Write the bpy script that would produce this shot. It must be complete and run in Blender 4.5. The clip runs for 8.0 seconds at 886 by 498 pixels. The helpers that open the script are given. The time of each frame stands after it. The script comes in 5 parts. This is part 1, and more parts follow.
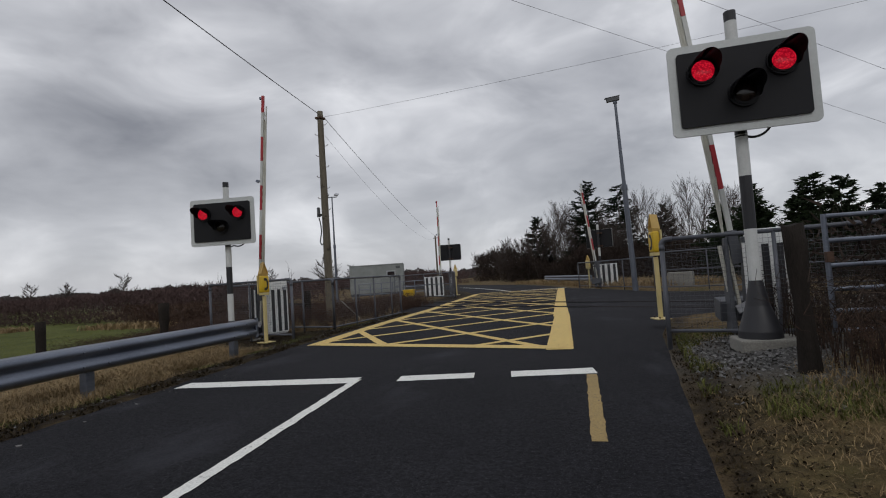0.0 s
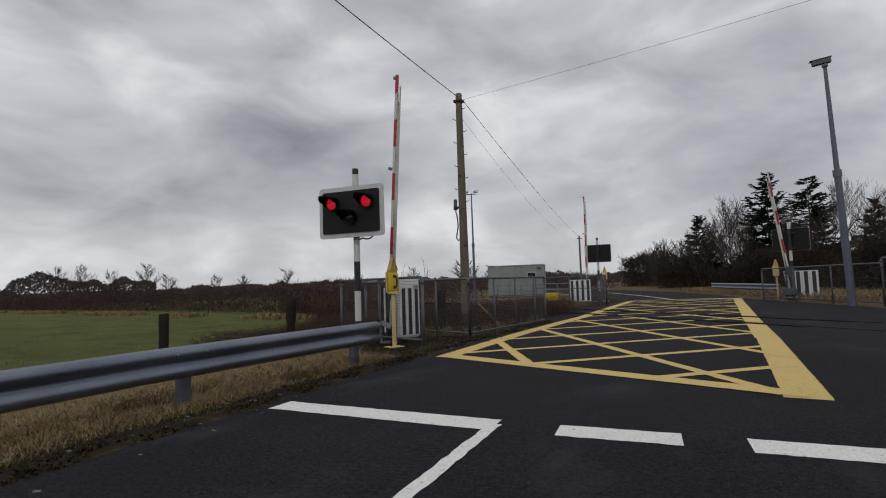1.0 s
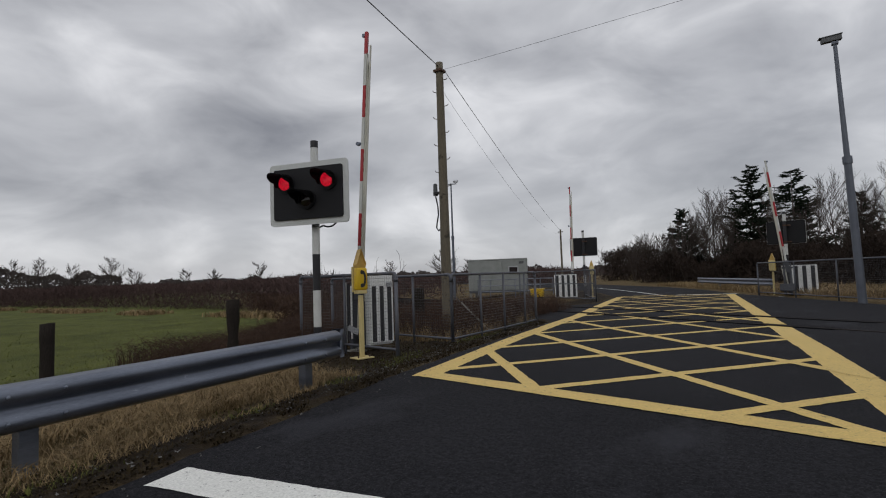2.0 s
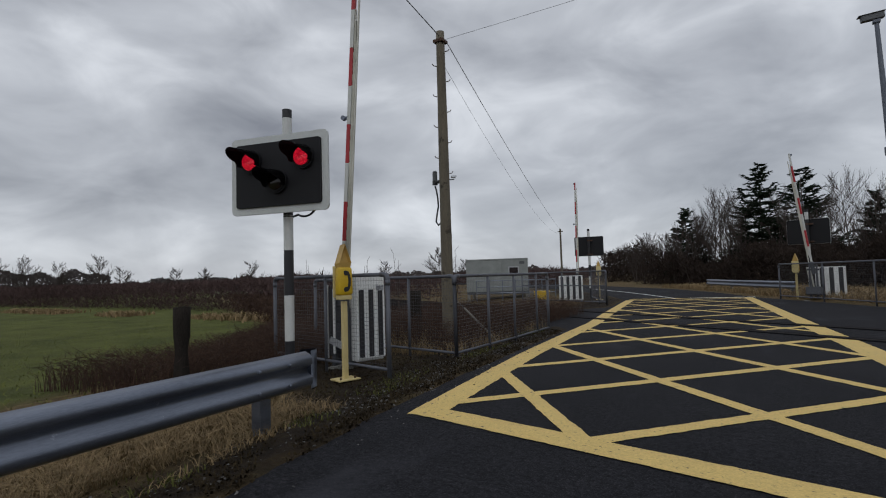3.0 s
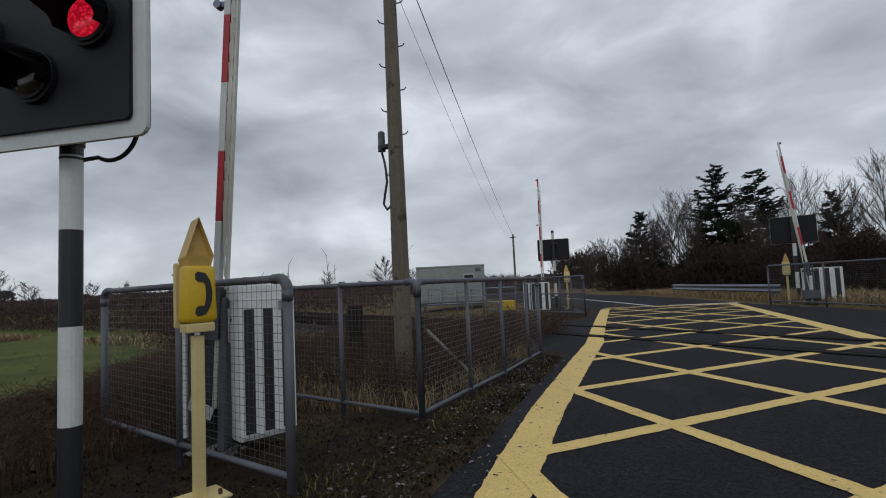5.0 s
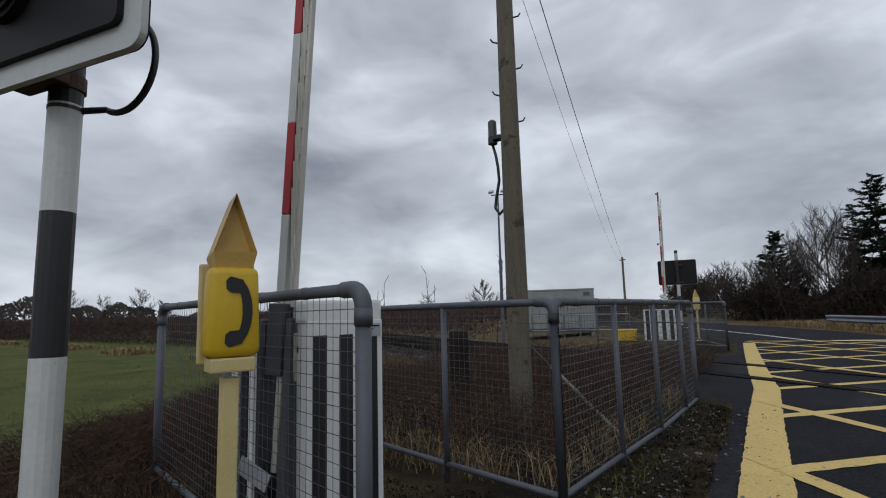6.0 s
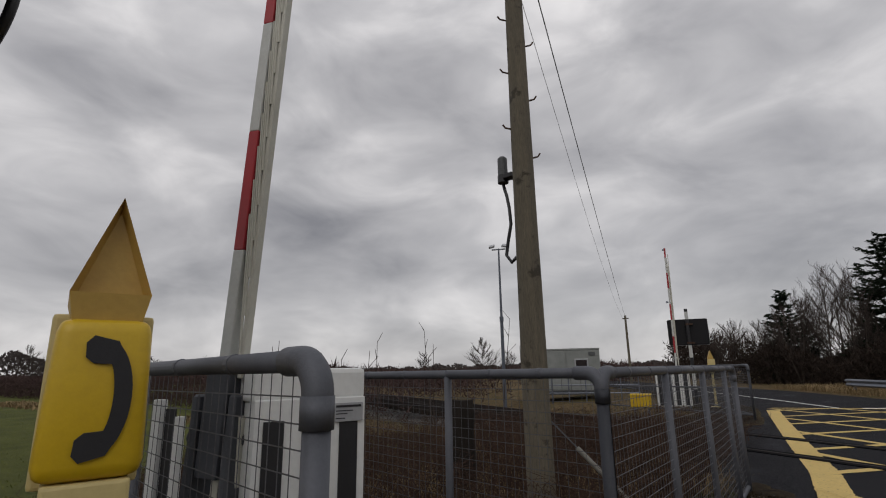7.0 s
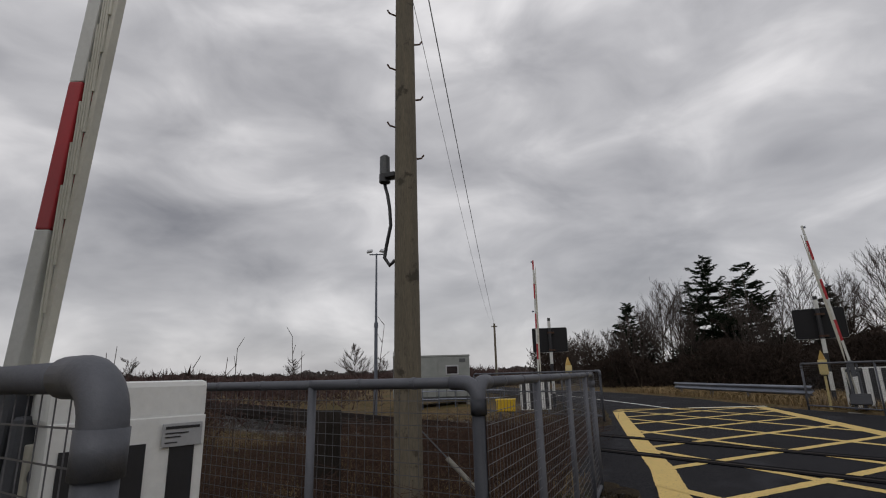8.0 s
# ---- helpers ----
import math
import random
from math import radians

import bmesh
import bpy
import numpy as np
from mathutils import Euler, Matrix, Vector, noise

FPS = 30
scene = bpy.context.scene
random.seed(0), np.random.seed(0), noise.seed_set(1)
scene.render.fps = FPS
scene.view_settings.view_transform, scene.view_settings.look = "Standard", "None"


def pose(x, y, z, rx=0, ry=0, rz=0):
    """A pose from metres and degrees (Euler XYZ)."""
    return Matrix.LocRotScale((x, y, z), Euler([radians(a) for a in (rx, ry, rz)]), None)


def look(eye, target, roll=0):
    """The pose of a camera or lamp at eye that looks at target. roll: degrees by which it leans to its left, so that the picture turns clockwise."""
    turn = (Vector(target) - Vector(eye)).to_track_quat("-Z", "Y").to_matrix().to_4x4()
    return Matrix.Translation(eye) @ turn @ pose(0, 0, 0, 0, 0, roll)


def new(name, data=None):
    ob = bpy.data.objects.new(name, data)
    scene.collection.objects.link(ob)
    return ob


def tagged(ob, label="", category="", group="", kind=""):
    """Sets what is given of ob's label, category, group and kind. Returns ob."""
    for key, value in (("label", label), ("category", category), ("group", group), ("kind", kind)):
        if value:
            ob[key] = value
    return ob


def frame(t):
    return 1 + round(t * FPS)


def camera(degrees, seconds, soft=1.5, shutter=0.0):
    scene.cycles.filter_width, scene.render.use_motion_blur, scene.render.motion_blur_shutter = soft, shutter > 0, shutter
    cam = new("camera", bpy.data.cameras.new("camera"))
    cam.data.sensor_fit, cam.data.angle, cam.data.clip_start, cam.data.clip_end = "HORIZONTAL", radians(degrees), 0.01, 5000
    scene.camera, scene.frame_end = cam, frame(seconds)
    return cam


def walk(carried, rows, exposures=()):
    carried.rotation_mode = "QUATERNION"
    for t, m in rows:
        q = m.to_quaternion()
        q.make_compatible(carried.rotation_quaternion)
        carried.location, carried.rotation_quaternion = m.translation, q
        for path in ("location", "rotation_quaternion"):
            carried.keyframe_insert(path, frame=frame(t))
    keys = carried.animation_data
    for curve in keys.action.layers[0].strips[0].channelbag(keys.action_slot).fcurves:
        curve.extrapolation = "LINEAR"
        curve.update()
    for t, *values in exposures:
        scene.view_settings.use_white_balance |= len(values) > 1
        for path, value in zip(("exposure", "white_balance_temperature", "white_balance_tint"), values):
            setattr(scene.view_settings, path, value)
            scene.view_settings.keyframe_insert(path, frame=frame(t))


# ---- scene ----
cam = camera(82.2, 8.0, 1.1)
PATH = [
    (0, (0.906, 0.68, 1.083), (0.262, 2.571, 1.188), -3.8),
    (0.5, (0.485, 1.481, 1.061), (-0.442, 3.248, 1.199), -3.3),
    (1, (0.041, 2.23, 1.084), (-1.085, 3.877, 1.221), -1.9),
    (1.5, (-0.429, 2.937, 1.111), (-1.512, 4.614, 1.232), -2.2),
    (3, (-1.808, 4.847, 1.171), (-2.846, 6.553, 1.281), -1.7),
    (3.5, (-2.227, 5.486, 1.15), (-3.333, 7.143, 1.326), -2.9),
    (4, (-2.666, 6.168, 1.15), (-3.736, 7.85, 1.313), -1.5),
    (4.2, (-2.815, 6.413, 1.142), (-3.885, 8.095, 1.309), -2.4),
    (5.3, (-3.797, 7.854, 1.137), (-4.6, 9.68, 1.281), -2.4),
    (5.5, (-3.971, 8.05, 1.114), (-4.81, 9.857, 1.282), -2.3),
    (6, (-4.358, 8.553, 1.128), (-5.527, 10.157, 1.378), -1.5),
    (6.5, (-4.61, 8.926, 1.193), (-5.763, 10.508, 1.603), -1.4),
    (7, (-4.87, 9.176, 1.198), (-6.005, 10.755, 1.667), -1.0),
    (7.5, (-4.954, 9.282, 1.213), (-5.877, 10.989, 1.699), 0.9),
    (8, (-4.979, 9.374, 1.214), (-5.694, 11.178, 1.696), -1.5),
]
LIGHT = [(0, 0.0, 6400, 10), (1.5, 0.0, 6520, 10), (3.5, -0.05, 6120, 8), (4.5, 0.0, 6080, 8), (5.5, 0.06, 6060, 8), (6.0, 0.04, 6020, 8), (6.5, -0.10, 6280, 9), (7.0, -0.12, 6720, 11), (8.0, -0.10, 6650, 11)]
walk(cam, [(t, look(eye, target, roll)) for t, eye, target, roll in PATH], LIGHT)

# ---- world and light ----
world = bpy.data.worlds.new("overcast")
scene.world = world
world.use_nodes = True
wn, wl = world.node_tree.nodes, world.node_tree.links
wn.clear()


def wnode(kind, **props):
    n = wn.new(kind)
    for k, v in props.items():
        n.inputs[k].default_value = v
    return n


w_out = wn.new("ShaderNodeOutputWorld")
w_bg = wn.new("ShaderNodeBackground")
w_sky = wn.new("ShaderNodeTexSky")
w_sky.sky_type, w_sky.sun_disc = "NISHITA", False
w_sky.sun_elevation, w_sky.sun_rotation = radians(32), radians(200)
w_co = wn.new("ShaderNodeTexCoord")
w_sep = wn.new("ShaderNodeSeparateXYZ")
wl.new(w_co.outputs["Generated"], w_sep.inputs[0])
# cloud deck: broad masses and smaller billows, both flattened towards the horizon
w_h = wn.new("ShaderNodeMath")
w_h.operation = "MAXIMUM"
w_h.inputs[1].default_value = 0.0
wl.new(w_sep.outputs[2], w_h.inputs[0])
w_broad = wn.new("ShaderNodeMapping")
w_broad.inputs["Scale"].default_value = (1.0, 1.0, 2.6)
w_broad.inputs["Location"].default_value = (0.6, 2.3, 5.2)
wl.new(w_co.outputs["Generated"], w_broad.inputs["Vector"])
w_n1 = wnode("ShaderNodeTexNoise", Scale=1.9, Detail=4.0, Roughness=0.48, Distortion=0.3)
w_n2 = wnode("ShaderNodeTexNoise", Scale=4.4, Detail=6.0, Roughness=0.50, Distortion=0.5)
w_squash = wn.new("ShaderNodeMapping")
w_squash.inputs["Scale"].default_value = (1.0, 1.0, 2.1)
w_squash.inputs["Location"].default_value = (3.1, 0.4, 1.7)
wl.new(w_co.outputs["Generated"], w_squash.inputs["Vector"])
wl.new(w_broad.outputs[0], w_n1.inputs["Vector"])
wl.new(w_squash.outputs[0], w_n2.inputs["Vector"])
w_mix = wn.new("ShaderNodeMath")
w_mix.operation = "ADD"
wl.new(w_n1.outputs["Fac"], w_mix.inputs[0])
wl.new(w_n2.outputs["Fac"], w_mix.inputs[1])
w_ramp = wn.new("ShaderNodeValToRGB")
w_half = wn.new("ShaderNodeMath")
w_half.operation, w_half.inputs[1].default_value = "MULTIPLY", 0.5
wl.new(w_mix.outputs[0], w_half.inputs[0])
wl.new(w_half.outputs[0], w_ramp.inputs[0])
els = w_ramp.color_ramp.elements
els[0].position, els[0].color = 0.28, (0.23, 0.235, 0.26, 1)
els[1].position, els[1].color = 0.67, (0.82, 0.82, 0.84, 1)
e = els.new(0.5)
e.color = (0.50, 0.505, 0.53, 1)
w_blend = wn.new("ShaderNodeMix")
w_blend.data_type = "RGBA"
w_blend.inputs["Factor"].default_value = 0.94
w_skys = wn.new("ShaderNodeVectorMath")
w_skys.operation = "SCALE"
w_skys.inputs["Scale"].default_value = 0.1
wl.new(w_sky.outputs[0], w_skys.inputs[0])
wl.new(w_skys.outputs[0], w_blend.inputs["A"])
wl.new(w_ramp.outputs["Color"], w_blend.inputs["B"])
# an overcast sky is brighter overhead than at the horizon
w_grad = wn.new("ShaderNodeValToRGB")
w_grad.color_ramp.elements[0].color = (1.0, 1.0, 1.0, 1)
w_grad.color_ramp.elements[1].color = (1.4, 1.4, 1.4, 1)
for pos, v in ((0.16, 0.98), (0.5, 1.05)):
    w_grad.color_ramp.elements.new(pos).color = (v, v, v, 1)
wl.new(w_h.outputs[0], w_grad.inputs[0])
w_lum = wn.new("ShaderNodeVectorMath")
w_lum.operation = "SCALE"
wl.new(w_blend.outputs["Result"], w_lum.inputs[0])
wl.new(w_grad.outputs["Color"], w_lum.inputs["Scale"])
wl.new(w_lum.outputs[0], w_bg.inputs["Color"])
w_bg.inputs["Strength"].default_value = 1.06
wl.new(w_bg.outputs[0], w_out.inputs["Surface"])

sun = new("sun", bpy.data.lights.new("sun", "SUN"))
sun.data.energy, sun.data.angle, sun.data.color = 0.45, radians(25), (1.0, 0.97, 0.93)
sun.matrix_world = look((10, -25, 22), (0, 0, 0))

# ---- materials ----


def ramp_node(nt, fac, stops):
    r = nt.nodes.new("ShaderNodeValToRGB")
    es = r.color_ramp.elements
    es[0].position, es[0].color = stops[0][0], (*stops[0][1], 1)
    es[1].position, es[1].color = stops[-1][0], (*stops[-1][1], 1)
    for pos, col in stops[1:-1]:
        es.new(pos).color = (*col, 1)
    nt.links.new(fac, r.inputs[0])
    return r.outputs["Color"]


def noise_node(nt, scale, detail=4.0, rough=0.55, stretch=None, vec=None):
    n = nt.nodes.new("ShaderNodeTexNoise")
    n.inputs["Scale"].default_value, n.inputs["Detail"].default_value, n.inputs["Roughness"].default_value = scale, detail, rough
    if vec is None:
        vec = nt.nodes.new("ShaderNodeTexCoord").outputs["Object"]
    if stretch:
        m = nt.nodes.new("ShaderNodeMapping")
        m.inputs["Scale"].default_value = stretch
        nt.links.new(vec, m.inputs["Vector"])
        vec = m.outputs["Vector"]
    nt.links.new(vec, n.inputs["Vector"])
    return n.outputs["Fac"]


def mix_node(nt, fac, a, b, blend="MIX"):
    m = nt.nodes.new("ShaderNodeMix")
    m.data_type, m.blend_type = "RGBA", blend
    for sock, v in (("Factor", fac), ("A", a), ("B", b)):
        if isinstance(v, (int, float)):
            m.inputs[sock].default_value = v
        elif isinstance(v, tuple):
            m.inputs[sock].default_value = (*v, 1)
        else:
            nt.links.new(v, m.inputs[sock])
    return m.outputs["Result"]


def material(name, base, dark=None, scale=3.0, fine=60.0, rough=0.7, metal=0.0, bump=0.15, spec=0.5, stretch=None, vary=0.0, wear=None, wear_at=0.62, wear_scale=8.0, grit=0.45):
    """A surface with variation at two scales, relief, and worn or stained spots."""
    m = bpy.data.materials.new(name)
    m.use_nodes = True
    nt = m.node_tree
    b = nt.nodes["Principled BSDF"]
    dark = dark or tuple(c * 0.7 for c in base)
    big = noise_node(nt, scale, 5.0, 0.6, stretch)
    small = noise_node(nt, fine, 3.0, 0.6, stretch)
    col = ramp_node(nt, big, [(0.3, dark), (0.7, base)])
    col = mix_node(nt, grit, col, ramp_node(nt, small, [(0.3, tuple(c * 0.6 for c in dark)), (0.7, tuple(min(1, c * 1.15) for c in base))]))
    if wear:
        spots = ramp_node(nt, noise_node(nt, wear_scale, 6.0, 0.7), [(wear_at, (0, 0, 0)), (wear_at + 0.06, (1, 1, 1))])
        col = mix_node(nt, spots, col, wear)
    if vary:
        info = nt.nodes.new("ShaderNodeNewGeometry")
        col = mix_node(nt, 1.0, col, ramp_node(nt, info.outputs["Random Per Island"], [(0.0, (1 - vary,) * 3), (1.0, (1 + 0.0 * vary,) * 3)]), "MULTIPLY")
    nt.links.new(col, b.inputs["Base Color"])
    rr = nt.nodes.new("ShaderNodeMapRange")
    rr.inputs["To Min"].default_value, rr.inputs["To Max"].default_value = max(0.02, rough - 0.14), min(1, rough + 0.14)
    nt.links.new(big, rr.inputs["Value"])
    nt.links.new(rr.outputs[0], b.inputs["Roughness"])
    b.inputs["Metallic"].default_value = metal
    b.inputs["Specular IOR Level"].default_value = spec
    if bump:
        bp = nt.nodes.new("ShaderNodeBump")
        bp.inputs["Strength"].default_value, bp.inputs["Distance"].default_value = bump, 0.02
        nt.links.new(small, bp.inputs["Height"])
        nt.links.new(bp.outputs[0], b.inputs["Normal"])
    return m


M = {}
M["galv"] = material("galvanised_steel", (0.20, 0.222, 0.27), (0.10, 0.113, 0.145), 3, 70, 0.36, 0.65, 0.06, stretch=(1, 0.35, 2.2), wear=(0.30, 0.32, 0.36), wear_at=0.66, wear_scale=5, grit=0.2)
M["fence_tube"] = material("weathered_galvanised_tube", (0.12, 0.125, 0.145), (0.08, 0.085, 0.1), 6, 120, 0.6, 0.35, 0.08, grit=0.12)
M["wire"] = material("galvanised_wire", (0.13, 0.13, 0.14), (0.08, 0.08, 0.09), 6, 90, 0.6, 0.35, 0.0)
M["white"] = material("white_enamel", (0.62, 0.63, 0.62), (0.48, 0.49, 0.47), 3, 50, 0.45, 0, 0.05, wear=(0.30, 0.29, 0.25), wear_at=0.68, grit=0.12)
M["cream_white"] = material("aged_white_paint", (0.58, 0.57, 0.50), (0.42, 0.41, 0.35), 3, 50, 0.5, 0, 0.06, wear=(0.24, 0.21, 0.16), wear_at=0.66, grit=0.12)
M["black"] = material("black_enamel", (0.018, 0.018, 0.022), (0.010, 0.010, 0.013), 3, 60, 0.5, 0, 0.05, grit=0.12)
M["board"] = material("matt_black_board", (0.012, 0.012, 0.014), (0.008, 0.008, 0.010), 2, 40, 0.6, 0, 0.03, spec=0.25, grit=0.12)
M["board_edge"] = material("pale_reflective_border", (0.55, 0.57, 0.56), (0.46, 0.48, 0.47), 2, 40, 0.4, 0, 0.02, grit=0.12)
M["red"] = material("red_boom_paint", (0.42, 0.022, 0.03), (0.30, 0.018, 0.024), 4, 60, 0.5, 0, 0.05, grit=0.12)
M["red_white"] = material("boom_white_paint", (0.60, 0.61, 0.59), (0.48, 0.49, 0.46), 4, 60, 0.5, 0, 0.05, wear=(0.2, 0.18, 0.15), wear_at=0.7, grit=0.12)
M["yellow"] = material("yellow_box_plastic", (0.60, 0.40, 0.012), (0.52, 0.33, 0.010), 3, 50, 0.42, 0, 0.04, wear=(0.33, 0.24, 0.05), wear_at=0.7, grit=0.12)
M["cream"] = material("cream_yellow_paint", (0.62, 0.51, 0.24), (0.52, 0.42, 0.18), 4, 60, 0.5, 0, 0.05, wear=(0.20, 0.09, 0.03), wear_at=0.71, wear_scale=14, grit=0.12)
M["pedestal"] = material("dark_grey_machine_paint", (0.075, 0.080, 0.092), (0.05, 0.054, 0.064), 4, 60, 0.6, 0.1, 0.06, grit=0.12)
M["cabinet"] = material("white_cabinet_paint", (0.74, 0.75, 0.74), (0.66, 0.67, 0.66), 2, 40, 0.38, 0, 0.02, grit=0.12)
M["wood_pole"] = material("weathered_pole_wood", (0.175, 0.150, 0.108), (0.085, 0.073, 0.053), 2.2, 26, 0.85, 0, 0.5, stretch=(7, 7, 0.6), wear=(0.05, 0.042, 0.03), wear_at=0.57, wear_scale=4)
M["wood_post"] = material("old_dark_timber", (0.036, 0.030, 0.026), (0.016, 0.014, 0.012), 3, 30, 0.95, 0, 0.6, stretch=(5, 5, 0.7), spec=0.08)
M["rust"] = material("rusty_rail_steel", (0.10, 0.055, 0.035), (0.06, 0.035, 0.025), 6, 60, 0.7, 0.4, 0.2)
M["concrete"] = material("weathered_concrete", (0.26, 0.25, 0.22), (0.16, 0.155, 0.14), 4, 60, 0.9, 0, 0.3)
M["rubber"] = material("black_rubber_cable", (0.02, 0.02, 0.024), (0.012, 0.012, 0.015), 4, 60, 0.45, 0, 0.02)
M["grey_plastic"] = material("grey_fibreglass", (0.10, 0.105, 0.11), (0.07, 0.075, 0.08), 4, 60, 0.6, 0, 0.05)
M["mast"] = material("grey_mast_steel", (0.13, 0.145, 0.175), (0.09, 0.1, 0.125), 3, 60, 0.5, 0.4, 0.05, grit=0.12)
M["cabin"] = material("pale_cabin_cladding", (0.27, 0.285, 0.275), (0.19, 0.205, 0.195), 2, 40, 0.6, 0, 0.05, grit=0.12)
M["bark"] = material("grey_brown_bark", (0.075, 0.058, 0.045), (0.04, 0.032, 0.026), 3, 30, 0.95, 0, 0.3)
M["twig"] = material("bare_twigs", (0.075, 0.055, 0.045), (0.04, 0.03, 0.026), 0.6, 8, 0.95, 0, 0.0, vary=0.4)
M["thicket"] = material("brown_thicket", (0.072, 0.053, 0.043), (0.034, 0.026, 0.022), 0.5, 6, 0.95, 0, 0.0, vary=0.6, spec=0.1)
M["needle"] = material("dark_conifer_needles", (0.022, 0.036, 0.018), (0.010, 0.018, 0.010), 0.8, 12, 0.85, 0, 0.0, vary=0.5, spec=0.15)
M["hedge_green"] = material("cypress_green", (0.030, 0.048, 0.018), (0.012, 0.020, 0.009), 0.8, 12, 0.85, 0, 0.0, vary=0.55, spec=0.15)
M["dry_grass"] = material("dead_straw_grass", (0.40, 0.29, 0.15), (0.24, 0.165, 0.085), 1.2, 10, 0.9, 0, 0.0, vary=0.55, spec=0.2)
M["green_grass"] = material("winter_green_grass", (0.140, 0.146, 0.038), (0.078, 0.084, 0.022), 1.2, 10, 0.9, 0, 0.0, vary=0.5, spec=0.2)
M["pasture_blade"] = material("pasture_blades", (0.20, 0.215, 0.055), (0.13, 0.145, 0.035), 1.2, 10, 0.9, 0, 0.0, vary=0.35, spec=0.15)
M["bramble"] = material("brown_bramble_stems", (0.105, 0.062, 0.042), (0.05, 0.031, 0.024), 1.5, 12, 0.9, 0, 0.0, vary=0.5, spec=0.2)
M["moss"] = material("dark_moss", (0.052, 0.038, 0.018), (0.020, 0.014, 0.009), 2.0, 14, 0.95, 0, 0.0, vary=0.6, spec=0.1)
# near-black for the flangeway grooves: the shade of the recess as plain colour
M["gap"] = material("groove_shade_black", (0.010, 0.010, 0.011), (0.005, 0.005, 0.006), 6, 60, 0.95, 0, 0.1, spec=0.03)
M["rail"] = material("dark_rail_head", (0.035, 0.028, 0.026), (0.018, 0.015, 0.014), 6, 60, 0.8, 0.1, 0.1, spec=0.15)
M["stone"] = material("grey_ballast_stone", (0.25, 0.245, 0.24), (0.14, 0.135, 0.13), 6, 60, 0.9, 0, 0.3, vary=0.6)
M["yellow_line"] = material("road_paint_yellow", (0.68, 0.49, 0.16), (0.55, 0.39, 0.12), 2.5, 70, 0.75, 0, 0.25, wear=(0.13, 0.105, 0.055), wear_at=0.60, wear_scale=22)
M["yellow_line_old"] = material("faded_yellow_line", (0.36, 0.25, 0.09), (0.24, 0.17, 0.065), 2.5, 70, 0.8, 0, 0.25, wear=(0.06, 0.055, 0.05), wear_at=0.6, wear_scale=18)
M["white_line"] = material("road_paint_white", (0.78, 0.78, 0.74), (0.66, 0.66, 0.62), 2.5, 70, 0.75, 0, 0.25, wear=(0.12, 0.12, 0.12), wear_at=0.61, wear_scale=22)
M["label"] = material("grey_plate", (0.42, 0.43, 0.45), (0.36, 0.37, 0.39), 4, 60, 0.4, 0.2, 0.0, grit=0.12)
M["hedge_brown"] = material("brown_winter_hedge", (0.118, 0.080, 0.074), (0.066, 0.046, 0.044), 0.2, 2.0, 1.0, 0, 0.0, vary=0.3, spec=0.0)
M["far_wood"] = material("distant_hedgerow", (0.13, 0.112, 0.108), (0.075, 0.066, 0.065), 0.12, 1.5, 1.0, 0, 0.0, vary=0.5, spec=0.0)


def asphalt():
    m = bpy.data.materials.new("worn_asphalt")
    m.use_nodes = True
    nt = m.node_tree
    b = nt.nodes["Principled BSDF"]
    co = nt.nodes.new("ShaderNodeTexCoord").outputs["Object"]
    big = noise_node(nt, 0.55, 5, 0.6, vec=co)
    mid = noise_node(nt, 4.0, 5, 0.65, vec=co)
    fine = noise_node(nt, 85.0, 3, 0.75, vec=co)
    col = ramp_node(nt, big, [(0.32, (0.009, 0.009, 0.0115)), (0.68, (0.022, 0.022, 0.026))])
    col = mix_node(nt, 0.5, col, ramp_node(nt, mid, [(0.32, (0.007, 0.007, 0.009)), (0.68, (0.025, 0.025, 0.029))]))
    grit = ramp_node(nt, fine, [(0.56, (0, 0, 0)), (0.68, (1, 1, 1))])
    col = mix_node(nt, grit, col, (0.060, 0.059, 0.062))
    pits = ramp_node(nt, fine, [(0.32, (1, 1, 1)), (0.45, (0, 0, 0))])
    col = mix_node(nt, pits, col, (0.006, 0.006, 0.007))
    grain = ramp_node(nt, noise_node(nt, 28.0, 4, 0.7, vec=co), [(0.35, (0.35, 0.35, 0.36)), (0.65, (1.55, 1.55, 1.55))])
    col = mix_node(nt, 0.8, col, grain, "MULTIPLY")
    pale = ramp_node(nt, noise_node(nt, 1.1, 4, 0.6, stretch=(1.0, 0.45, 1), vec=co), [(0.56, (0, 0, 0)), (0.74, (0.7, 0.7, 0.7))])
    col = mix_node(nt, pale, col, (0.046, 0.047, 0.056))
    nt.links.new(col, b.inputs["Base Color"])
    rr = nt.nodes.new("ShaderNodeMapRange")
    rr.inputs["To Min"].default_value, rr.inputs["To Max"].default_value = 0.75, 1.0
    nt.links.new(mid, rr.inputs["Value"])
    nt.links.new(rr.outputs[0], b.inputs["Roughness"])
    b.inputs["Specular IOR Level"].default_value = 0.10
    bp = nt.nodes.new("ShaderNodeBump")
    bp.inputs["Strength"].default_value, bp.inputs["Distance"].default_value = 0.8, 0.012
    nt.links.new(fine, bp.inputs["Height"])
    nt.links.new(bp.outputs[0], b.inputs["Normal"])
    return m


